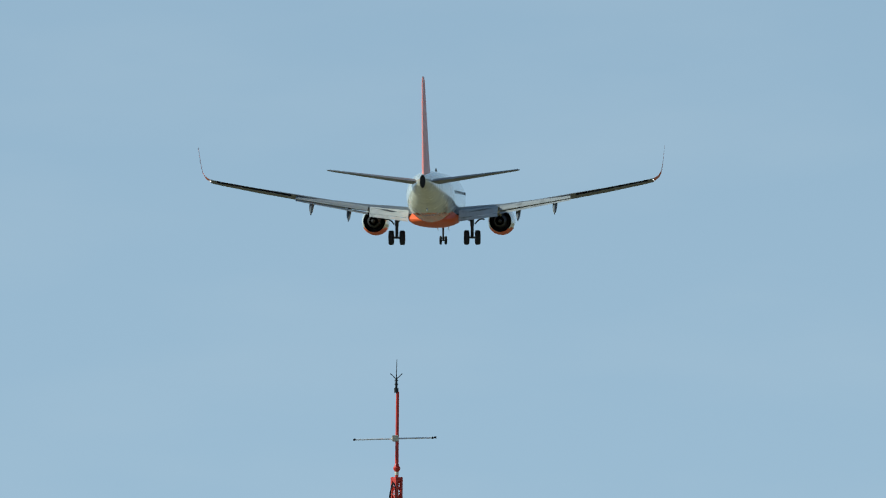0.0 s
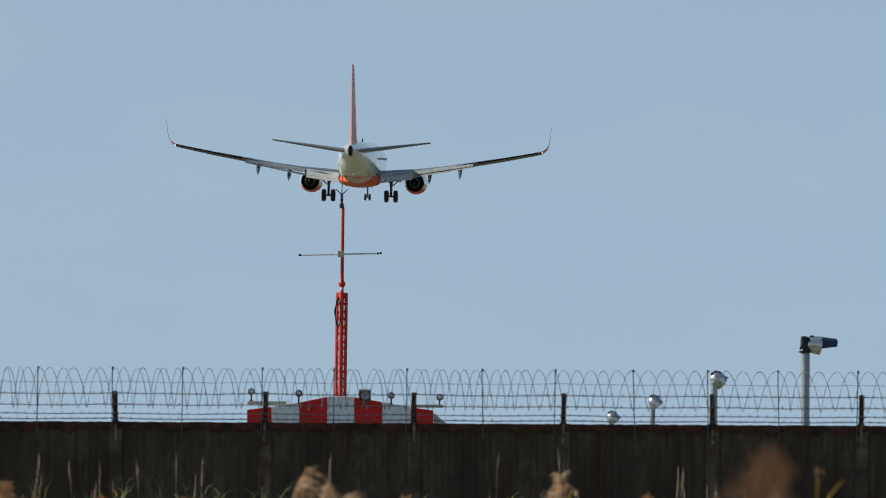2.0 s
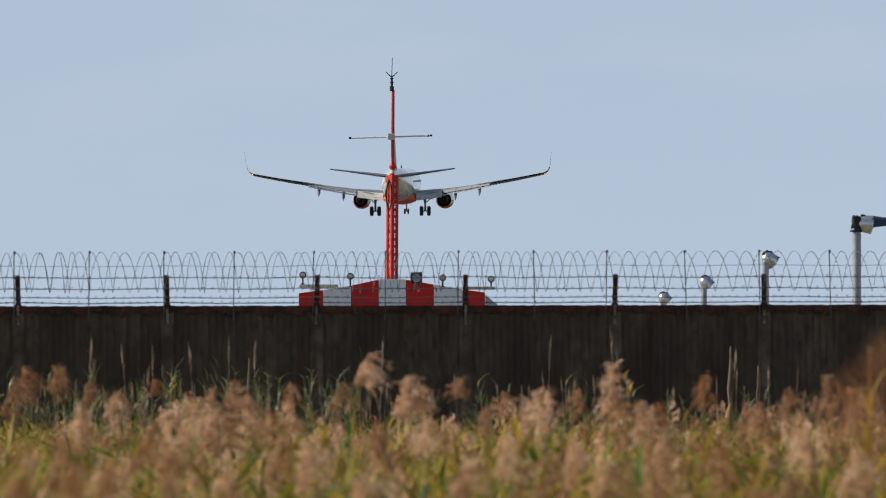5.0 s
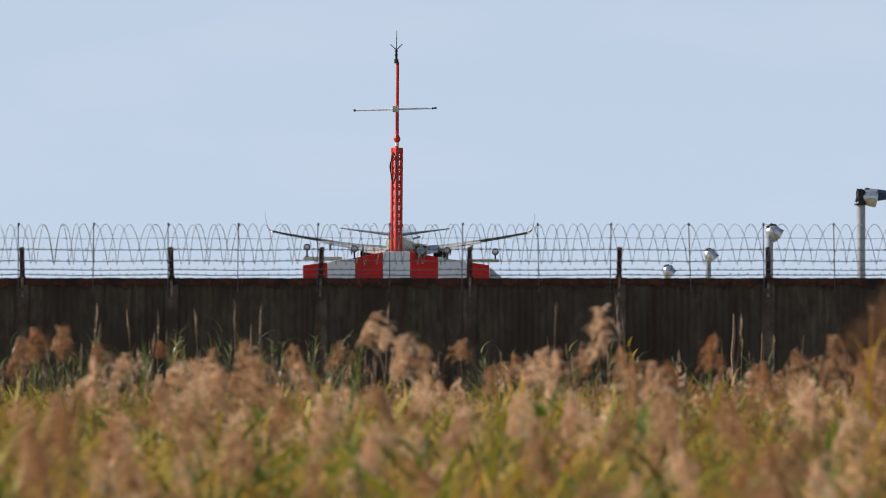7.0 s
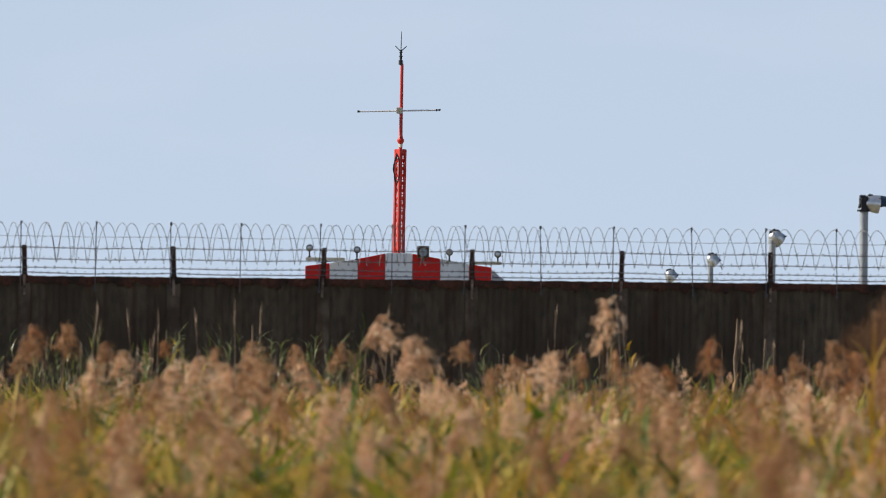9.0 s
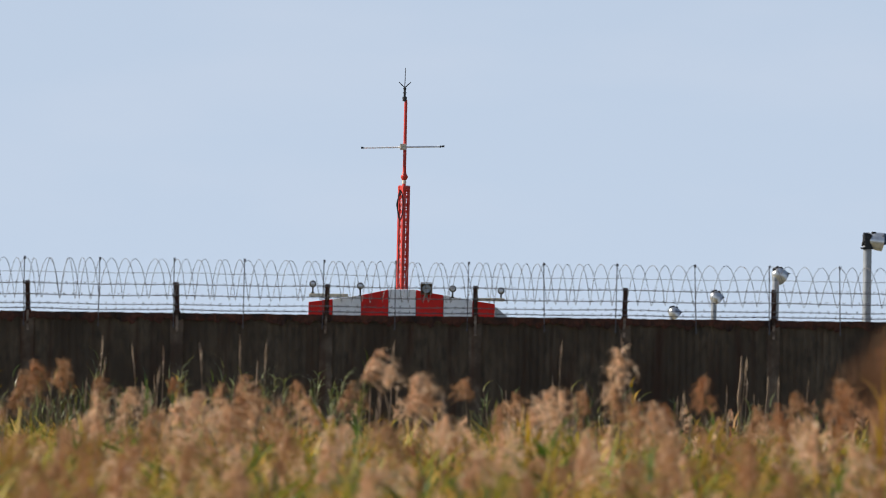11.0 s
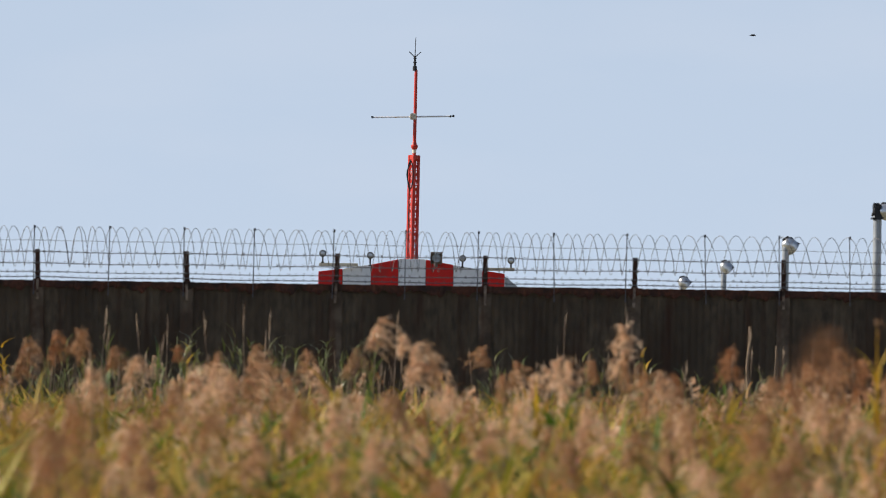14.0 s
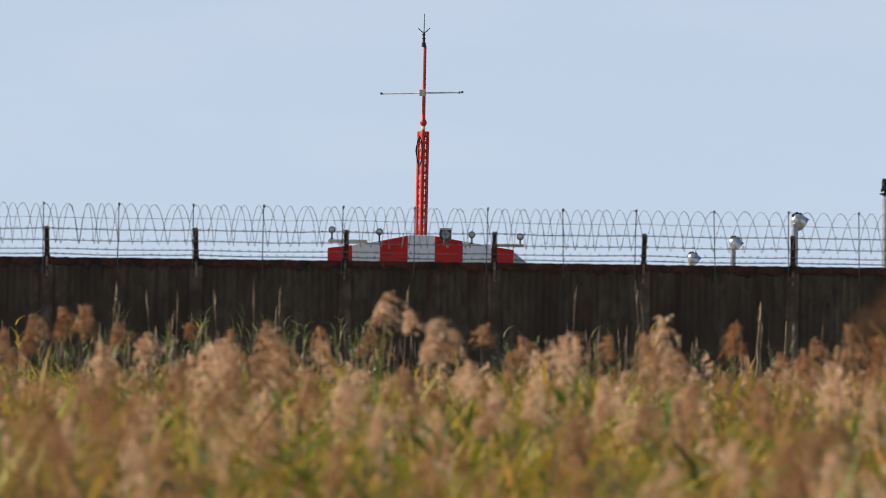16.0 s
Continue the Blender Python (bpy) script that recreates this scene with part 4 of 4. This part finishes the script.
def mesh_plant(name, arrays, label, category, group="", leaves=7):
    """A plant in parts: stalk, each leaf, plume."""
    v, f, m = arrays
    root = tagged(new(name), label, category, group)
    spans = [("stalk", 0, 8)] + [("leaf", 8 + 3 * i, 11 + 3 * i) for i in range(leaves)] + [("plume", 8 + 3 * leaves, len(f))]
    for kind, a, b in spans:
        if a >= len(f):
            continue
        q = f[a:b]
        used, back_ = np.unique(q, return_inverse=True)
        me = bpy.data.meshes.new(kind)
        me.from_pydata(v[used].tolist(), [], back_.reshape(q.shape).tolist())
        for k in PLANT_MATS:
            me.materials.append(k)
        me.polygons.foreach_set("material_index", m[a:b].tolist())
        new(kind, me).parent = root
    return root


def build_meadow():
    rng = random.Random(21)
    tufts = [make_tuft(rng.uniform(0.55, 0.8), 17, 100 + i, (0.15, 0.25, 0.5, 0.65, 0.8, 0.85, 0.4, 0.6, 0.1, 0.75, -1, 0.3)[i]) for i in range(12)]
    # broad-leaved weeds
    tufts += [make_tuft(rng.uniform(0.6, 0.85), 10, 150 + i, g, 2.4) for i, g in enumerate((1.0, 0.9, 0.55, -1))]
    # broad arching reed leaves
    tufts += [make_tuft(0.8, 5, 160 + i, 1.0, 3.2) for i in range(3)]
    # reeds with silky pale, tan and brown heads
    reeds = [make_reed(rng.uniform(0.85, 1.15), rng.uniform(0.32, 0.66), 10, 100, 200 + i, rng.uniform(0.08, 0.4), fine=0.012, per=13, top=0.8, head=(0, 8, 0, 7, 8)[i % 5]) for i in range(15)]
    canes = [make_reed(rng.uniform(1.0, 1.3), 0.0, 9 if i == 5 else 22, 0, 300 + i, 0.1, top=0.97, hue=4 if i == 5 else 6) for i in range(6)]
    dry = [make_spike(rng.uniform(0.95, 1.25), 400 + i) for i in range(6)]
    T, R, C = [], [], []
    y = 14.0
    while y < 119.0:
        half = 0.056 * y + 1.2
        near_wall = max(0, (y - 92) / 26.0)
        for dens, lst, protos, lo, hi in ((13, T, tufts, 0.8, 1.4), (1.35, R, reeds, 0.7, 1.2)):
            if y < 62:
                dens *= 1.0 if lst is R else 1.7
            for k in range(int(2 * half * dens)):
                x = rng.uniform(-half, half)
                patch = noise.noise((x * 1.1, y * 0.30, 4.0 if lst is R else 0.0))
                if lst is R and (patch < -0.05 and rng.random() < 0.6 or y > 84 and rng.random() < 0.75):
                    continue
                size = rng.uniform(lo, hi) * (1 - 0.34 * near_wall) * (1 + 0.2 * patch) * (1.0 + 0.26 * min(1, max(0, (72 - y) / 20.0)))
                which = rng.randrange(len(protos))
                if lst is R:
                    most = 1.27 if y < 60 else 1.24
                else:
                    most = 0.98 if y < 26 else 1.10 if y < 60 else 0.98
                size = min(size, most / protos[which][0][:, 2].max() * rng.uniform(0.82, 1.0))
                if lst is T and y < 23 and rng.random() < 0.75:
                    which = (0, 1, 8, 15)[rng.randrange(4)]
                elif lst is T and rng.random() < 0.75:
                    # patches of one colour
                    which = (2, 4, 5, 9, 12, 13, 14)[rng.randrange(7)] if patch > 0.11 else (0, 1, 8, 11, 6, 14, 15 if y < 40 else 0)[rng.randrange(7)]
                lst.append((x, y + rng.random(), 0, rng.uniform(0, 6.28), size, which))
        for k in range(int(28 * 0.5)):
            x = rng.choice((-1, 1)) * rng.uniform(half, 30)
            T.append((x, y + rng.random(), 0, rng.uniform(0, 6.28), rng.uniform(0.9, 1.4), rng.randrange(12)))
        y += 1.0
    # a reddish patch close by
    for k in range(50):
        T.append((rng.uniform(0.20, 0.40), rng.uniform(22.5, 25), 0, rng.uniform(0, 6.28), rng.uniform(1.2, 1.27) / tufts[10][0][:, 2].max(), 10))
    for k in range(150):
        d = rng.uniform(28, 66)
        which = 16 + rng.randrange(3)
        T.append((rng.uniform(-1, 1) * (0.056 * d + 0.4), d, 0, rng.uniform(0, 6.28), rng.uniform(1.06, 1.22) / tufts[which][0][:, 2].max(), which))
    # leafy canes in loose groups at the foot of the wall, thin dry stems among them
    groups = [-4.25, -3.85, -3.3, -2.95, -2.5, -1.7, -1.5, -0.9, -0.75, 2.55, 2.85, 3.3, 3.9, -5.0, -5.4, 1.3, 4.6]
    for k in range(190):
        x = rng.choice(groups) + rng.gauss(0, 0.16)
        C.append((x * 0.83, rng.uniform(84, 112), 0, rng.uniform(0, 6.28), rng.uniform(0.75, 1.08) * (1.12 if x < 0 else 0.9), rng.randrange(5)))
    for k in range(110):
        C.append((rng.uniform(-6.5, 6.5), rng.uniform(84, 116), 0, rng.uniform(0, 6.28), rng.uniform(0.6, 0.9), rng.randrange(5)))
    for x in (-2.95, -5.1, 3.0):
        C.append((x, rng.uniform(112, 117), 0, rng.uniform(0, 6.28), 1.1, 5))
    D = [(rng.uniform(-7, 7), rng.uniform(68, 116), 0, rng.uniform(0, 6.28), rng.uniform(0.75, 1.15), rng.randrange(6)) for k in range(280)]
    for x in (-3.48, -3.36, -3.30, -4.2, -4.06, -2.05, -1.9, 4.2, 2.1, -0.2, 3.05, 3.12, -2.6):
        D.append((x * 0.8, rng.uniform(88, 98), 0, rng.uniform(0, 6.28), rng.uniform(1.38, 1.52), rng.randrange(6)))
    # the wind stirs the meadow in several interleaved swathes
    for k in range(4):
        ob = scatter("meadow_grass", tufts, T[k::4], "dense mixed green and straw-coloured meadow grass", "grass")
        STIR.append((ob, 0.014, 1.9 + 0.37 * k, 1.7 * k))
    for k in range(6):
        ob = scatter("reed_bed", reeds, R[k::6], "tan feathery reeds standing thick in the meadow", "reeds")
        STIR.append((ob, 0.035, 2.0 + 0.31 * k, 2.3 * k))
    for k in range(2):
        ob = scatter("green_canes", canes, C[k::2], "green leafy canes growing at the foot of the wall", "canes")
        STIR.append((ob, 0.03, 2.3 + 0.4 * k, 1.1 + 2.0 * k))
    ob = scatter("dry_stems", dry, D, "thin dry straw-coloured stems before the wall", "stems")
    STIR.append((ob, 0.025, 2.1, 0.4))


STIR = []
build_meadow()


# tall reeds that sway: bearing and top in the plan's units, distance, plume size
def bearing_x(px, d):
    return (px - 701) / 15748.0 * d


def height_at(py, d):
    return 1.7 + (544 - py) / 15748.0 * d


SWAY, BENT = [], []


def build_tall_reeds():
    rng = random.Random(77)
    # bearing, top, distance, size of the head, its colour
    rows = [(648, 545, 52, 0.9, 8, 1.0, 0.2), (672, 572, 54, 0.7, 8, 0.8, -0.3), (722, 592, 50, 1.1, 8, 0.85, 0.3), (745, 606, 52, 0.7, 0), (829, 592, 60, 0.75, 0), (955, 612, 52, 0.9, 8), (985, 618, 50, 0.95, 8),
            (1066, 506, 54, 1.1, 8, 1.35, -1.5), (1036, 615, 54, 0.7, 0), (1092, 610, 52, 0.8, 0, 1.0), (1120, 622, 46, 1.1, 0), (1140, 640, 48, 0.9, 8), (1245, 590, 52, 0.95, 7, 0.8, -1.6), (1390, 615, 56, 0.9, 0), (1372, 640, 50, 0.9, 7), (1470, 590, 50, 1.1, 0),
            (1500, 600, 48, 1.1, 7), (1540, 610, 46, 1.1, 0), (418, 592, 50, 1.45, 0, 1.3), (396, 640, 46, 1.0, 8), (304, 632, 46, 1.45, 8, 1.2), (262, 662, 40, 1.0, 0),
            (18, 590, 54, 1.0, 0), (58, 575, 58, 0.9, 7), (100, 572, 56, 0.85, 0), (205, 722, 32, 0.7, 7), (560, 690, 38, 0.9, 8), (600, 606, 58, 0.75, 0), (470, 640, 46, 0.8, 0),
            (1310, 690, 36, 0.9, 0), (318, 705, 34, 0.9, 0), (900, 680, 38, 0.8, 8), (490, 690, 38, 0.9, 0), (1430, 655, 42, 1.1, 8), (690, 672, 40, 0.8, 0), (1020, 690, 36, 0.8, 8),
            (768, 660, 42, 0.8, 8), (870, 640, 48, 0.7, 0), (150, 640, 44, 0.9, 8), (1190, 690, 38, 0.9, 0), (1180, 640, 52, 0.7, 7), (-40, 610, 50, 1.0, 0), (1620, 600, 50, 1.1, 0),
            (-90, 640, 44, 1.0, 8), (1680, 640, 46, 1.0, 0), (90, 690, 36, 0.9, 0), (1500, 700, 36, 0.9, 8), (820, 720, 32, 0.7, 8), (1090, 730, 32, 0.7, 0), (640, 740, 30, 0.7, 8),
            (420, 745, 30, 0.75, 0), (60, 750, 30, 0.65, 0), (1390, 745, 30, 0.75, 0), (960, 760, 28, 0.65, 0), (250, 800, 27, 0.5, 0), (540, 800, 26, 0.6, 0), (1240, 790, 27, 0.65, 8),
            (165, 604, 58, 0.8, 0), (218, 622, 56, 0.8, 8), (340, 628, 56, 0.85, 8), (372, 612, 60, 0.8, 0), (448, 622, 54, 0.9, 8), (512, 606, 60, 0.8, 0), (535, 632, 54, 0.85, 8), (285, 600, 64, 0.6, 7),
            (895, 618, 60, 0.7, 0), (925, 640, 54, 0.75, 8), (1330, 640, 56, 0.75, 0)]
    for i, (px, py, d, size, hue, *more) in enumerate(rows):
        h = height_at(py, d) - 0.06 * size
        plant = make_reed(h, size * 0.7, 8, 170, 500 + i, rng.uniform(0.08, 0.24), fine=0.010, per=17, head=hue, tall=more[0] if more else rng.uniform(0.8, 1.15), way=more[1] if len(more) > 1 else None)
        nod = plant[0][8:10, 0].mean()
        look_of = {0: "tall tan reed", 7: "tall brown reed", 8: "tall pale silky reed"}[hue]
        ob = mesh_plant("tall_reed", plant, look_of + " with a feathery plume above the grass", "reed", "tall swaying reeds", 8)
        sway = (rng.uniform(0.9, 2.0), rng.uniform(1.7, 3.0), rng.uniform(0, 6.28))
        if size == 1.1 and hue == 8 and len(more) > 1 and more[0] > 1.3:
            BENT.append((ob, bearing_x(px, d) - nod, d))
        else:
            SWAY.append((ob, bearing_x(px, d) - nod, d, *sway))


build_tall_reeds()


def build_dry_stake(px, py, width, seed):
    """A thick broken dry stem before the wall."""
    rng = random.Random(seed)
    h = height_at(py, 116)
    bm = bmesh.new()
    pts = [(rng.gauss(0, 0.01) + 0.03 * k / 6, 0, h * k / 6) for k in range(7)]
    polytube(bm, pts, [width * (1 - 0.07 * k) for k in range(6)] + [width * 0.3], 6)
    root = tagged(bm_object("dry_cane", bm, M_STALK, smooth=True), "thick broken pale dry cane before the wall", "dry cane", "broken canes before the wall")
    SWAY.append((root, bearing_x(px, 116), 116, 0.5, rng.uniform(2.0, 3.0), rng.uniform(0, 6.28)))


for px, py, width in ((1297, 556, 0.03), (1346, 590, 0.032), (442, 575, 0.024), (884, 622, 0.014)):
    build_dry_stake(px, py, width, px)


def build_yellow_reed():
    ob = mesh_plant("yellow_reed", make_reed(height_at(540, 44), 0.3, 8, 30, 777, 0.05, top=0.97, hue=4, thick=0.016), "reed with golden yellow leaves among the tall grass", "reed", leaves=8)
    for k in ob.children:
        if k.name.startswith("stalk"):
            k.data.polygons.foreach_set("material_index", [4] * len(k.data.polygons))
    SWAY.append((ob, bearing_x(1541, 44), 44, 1.2, 2.1, 1.0))


build_yellow_reed()


def build_green_reeds():
    spots = [(925, 715, 40, 6), (623, 652, 60, 9), (650, 815, 30, 7), (965, 690, 44, 6), (1012, 680, 48, 6), (1430, 745, 34, 8), (1400, 800, 30, 7), (165, 640, 62, 8), (235, 625, 70, 8),
             (1130, 750, 36, 7), (560, 780, 32, 7), (750, 730, 40, 7), (330, 790, 30, 7), (1505, 770, 32, 8), (85, 780, 30, 8), (850, 770, 33, 6), (470, 720, 40, 7), (1250, 650, 64, 8), (1290, 800, 30, 7)]
    for i, (px, py, d, leaves) in enumerate(spots):
        plant = make_reed(height_at(py, d), 0.0, leaves, 0, 1200 + i, 0.06, top=0.98, hue=9)
        ob = mesh_plant("green_reed", plant, "fresh green reed shoot with broad arching leaves in the meadow", "reed", "green reed shoots", leaves)
        SWAY.append((ob, bearing_x(px, d), d, 0.6, 2.0 + 0.05 * i, 1.9 * i))


build_green_reeds()


def build_near_reed(x, d, h, seed):
    return mesh_plant("near_reed", make_reed(h, 0.4, 5, 130, seed, 0.03, fine=0.008, per=12, head=7, tall=1.5), "brown reed standing close before the meadow", "reed", "reeds close to the viewer", 5)


NEAR = build_near_reed(0.70, 14.0, 1.72, 901)
NEAR_B = build_near_reed(-0.75, 15.0, 1.46, 902)
for px, py, d in ((200, 735, 17), (95, 715, 20), (1330, 760, 17), (40, 800, 17)):
    SWAY.append((build_near_reed(0, d, height_at(py, d), 910 + px), bearing_x(px, d), d, 0.8, 2.2 + 0.001 * px, px))


def build_bird():
    root = empty("bird", pose(0, 0, 0), "small dark bird flying across the sky", "bird")
    bm = lathe(bmesh.new(), [(-0.11, 0.004), (-0.09, 0.012), (-0.05, 0.018), (0.0, 0.028), (0.04, 0.024), (0.065, 0.017), (0.085, 0.017), (0.1, 0.004)], (0, 0, 0), n=12, cap=True)
    part("body", bm, M_BLACK, root, smooth=True)
    for s in (-1, 1):
        secs = ((0.015, -0.03, 0.04, 0.0), (0.08, -0.03, 0.05, 0.035), (0.165, -0.06, 0.01, 0.005))
        bm = loft(bmesh.new(), [[(s * x, a, z), (s * x, b, z), (s * x, b, z + 0.006), (s * x, a, z + 0.006)] for x, a, b, z in secs])
        part("wing", bm, M_BLACK, root)
    bm = loft(bmesh.new(), [[(-0.012, -0.09, 0), (0.012, -0.09, 0), (0.012, -0.09, 0.006), (-0.012, -0.09, 0.006)], [(-0.03, -0.15, 0), (0.03, -0.15, 0), (0.03, -0.15, 0.004), (-0.03, -0.15, 0.004)]])
    part("tail", bm, M_BLACK, root)
    return root


BIRD = build_bird()


# ---- what moves ----
def motions():
    # seconds, x, distance, wheel height over the horizon plane, bank
    fly = [(0.0, 2.95, 688, 30.3, -0.2), (0.5, 2.41, 723.5, 28.85, 1.1), (1.0, 2.14, 759, 26.9, 0.9), (1.5, 1.94, 794.5, 25.2, 0.5),
           (2.0, 1.69, 830, 23.35, 1.0), (2.5, 1.46, 865.5, 21.85, 1.1), (3.0, 1.37, 901, 20.2, 0.8), (3.5, 1.34, 936.5, 18.8, 0.1),
           (4.0, 1.23, 972, 17.3, -0.2), (4.5, 1.09, 1007.5, 15.75, -0.2), (5.5, 0.95, 1078.5, 11.9, 0.0), (6.3, 0.82, 1135, 8.4, 0.2), (7.0, 0.72, 1185, 5.15, 0.3),
           (7.5, 0.65, 1220, 3.0, 0.8), (8.0, 0.60, 1256, 0.9, 1.3), (8.3, 0.57, 1277, -0.1, 1.5), (8.9, 0.50, 1318, -2.2, 0.8), (9.5, 0.4, 1357, -2.85, 0.0)]
    rows = [(t, pose(x, d, 1.7 + z, 2.3 - 1.1 * min(1, t / 4.0), bank, -2.8)) for t, x, d, z, bank in fly]
    for t, d, head in ((10.5, 1421, -1.0), (12.0, 1510, 0.0), (14.0, 1612, 0.0), (16.0, 1700, 0.0)):
        rows.append((t, pose(0.25, d, -1.17, 0.0, 0.0, head)))
    walk(AIRLINER, rows)
    air = [(0.0, -190, 70), (6.0, -105, 60), (12.0, -18, 40), (13.3, 1.5, 18), (13.6, 5.4, 13.2), (13.8, 8.33, 12.0), (14.0, 11.4, 11.28), (14.3, 14.9, 12.3), (14.6, 18.5, 14), (16.0, 38, 26)]
    walk(BIRD, [(t, pose(x, 300, z, 0, 0, -78)) for t, x, z in air])
    # a first gust presses the meadow down; it rises again as the wind eases
    press = lambda t: -0.075 * min(1.0, max(0.0, (7.0 - t) / 2.0))
    for ob, x, d, amp, period, phase in SWAY:
        rows = []
        t = 0.0
        while t <= 16.01:
            a = amp * math.sin(2 * math.pi * t / period + phase) + 0.5 * amp * math.sin(2 * math.pi * t / (period * 2.7) + 2 * phase)
            rows.append((t, pose(x, d, press(t), 0.3 * a, a, 0)))
            t += 0.5
        walk(ob, rows)
    # the tallest reed bends over in the gusts: seconds, tilt, how far its head sinks
    gust = [(0.0, 2.0, 0.2), (2.0, 2.3, 0.2), (3.0, 2.1, 0.18), (4.0, 2.9, 0.26), (4.7, 2.6, 0.26), (6.0, 1.2, 0.14), (7.0, -0.8, 0.08), (7.5, 1.0, 0.03), (8.0, 2.7, 0.0), (8.5, 0.9, 0.01), (9.0, 0.0, 0.01),
            (9.5, 3.2, 0.10), (10.5, 1.5, 0.06), (11.5, 2.5, 0.1), (12.5, 1.5, 0.10), (13.0, 0.2, 0.11), (13.5, -1.1, 0.08), (14.0, 0.9, 0.12), (14.5, 3.2, 0.16), (15.0, 6.8, 0.18), (15.5, 7.6, 0.2), (16.0, 6.9, 0.2)]
    for ob, x, d in BENT:
        walk(ob, [(t, pose(x, d, -sink, 0, a, 0)) for t, a, sink in gust])
    for ob, amp, period, phase in STIR:
        rows = []
        for k in range(33):
            t = 0.5 * k
            a = amp * (math.sin(2 * math.pi * t / period + phase) + 0.5 * math.sin(2 * math.pi * t / (period * 2.7) + 2 * phase))
            rows.append((t, pose(a, 0.3 * a, press(t))))
        walk(ob, rows)
    lean = [(0, -0.4), (1.5, -0.4), (2.4, 0.5), (3.0, 1.4), (3.6, 2.8), (4.5, 3.7), (6.0, 3.2), (7.0, 4.0), (8.0, 4.3), (9.0, 3.9), (10.5, 3.4), (12.0, 3.0), (12.25, 0.5),
            (12.5, -1.5), (13.0, -3.6), (13.4, -2.2), (13.8, 0.0), (14.3, -4.2), (14.5, -2.7), (14.8, -0.6), (15.4, 1.5), (16.0, 3.2)]
    walk(NEAR, [(t, pose(0.735, 14.0, -0.045 if 2 < t < 5 else 0, 15 if 12.3 < t < 15 else 0, a, 0)) for t, a in lean])
    walk(NEAR_B, [(t, pose(-0.80, 15.0, 0, 0, a, 0)) for t, a in ((0, -3), (4, -2), (7, -3), (10, -2), (13, -2.5), (15, -1.5), (15.5, 0), (16, 3.0))])


motions()
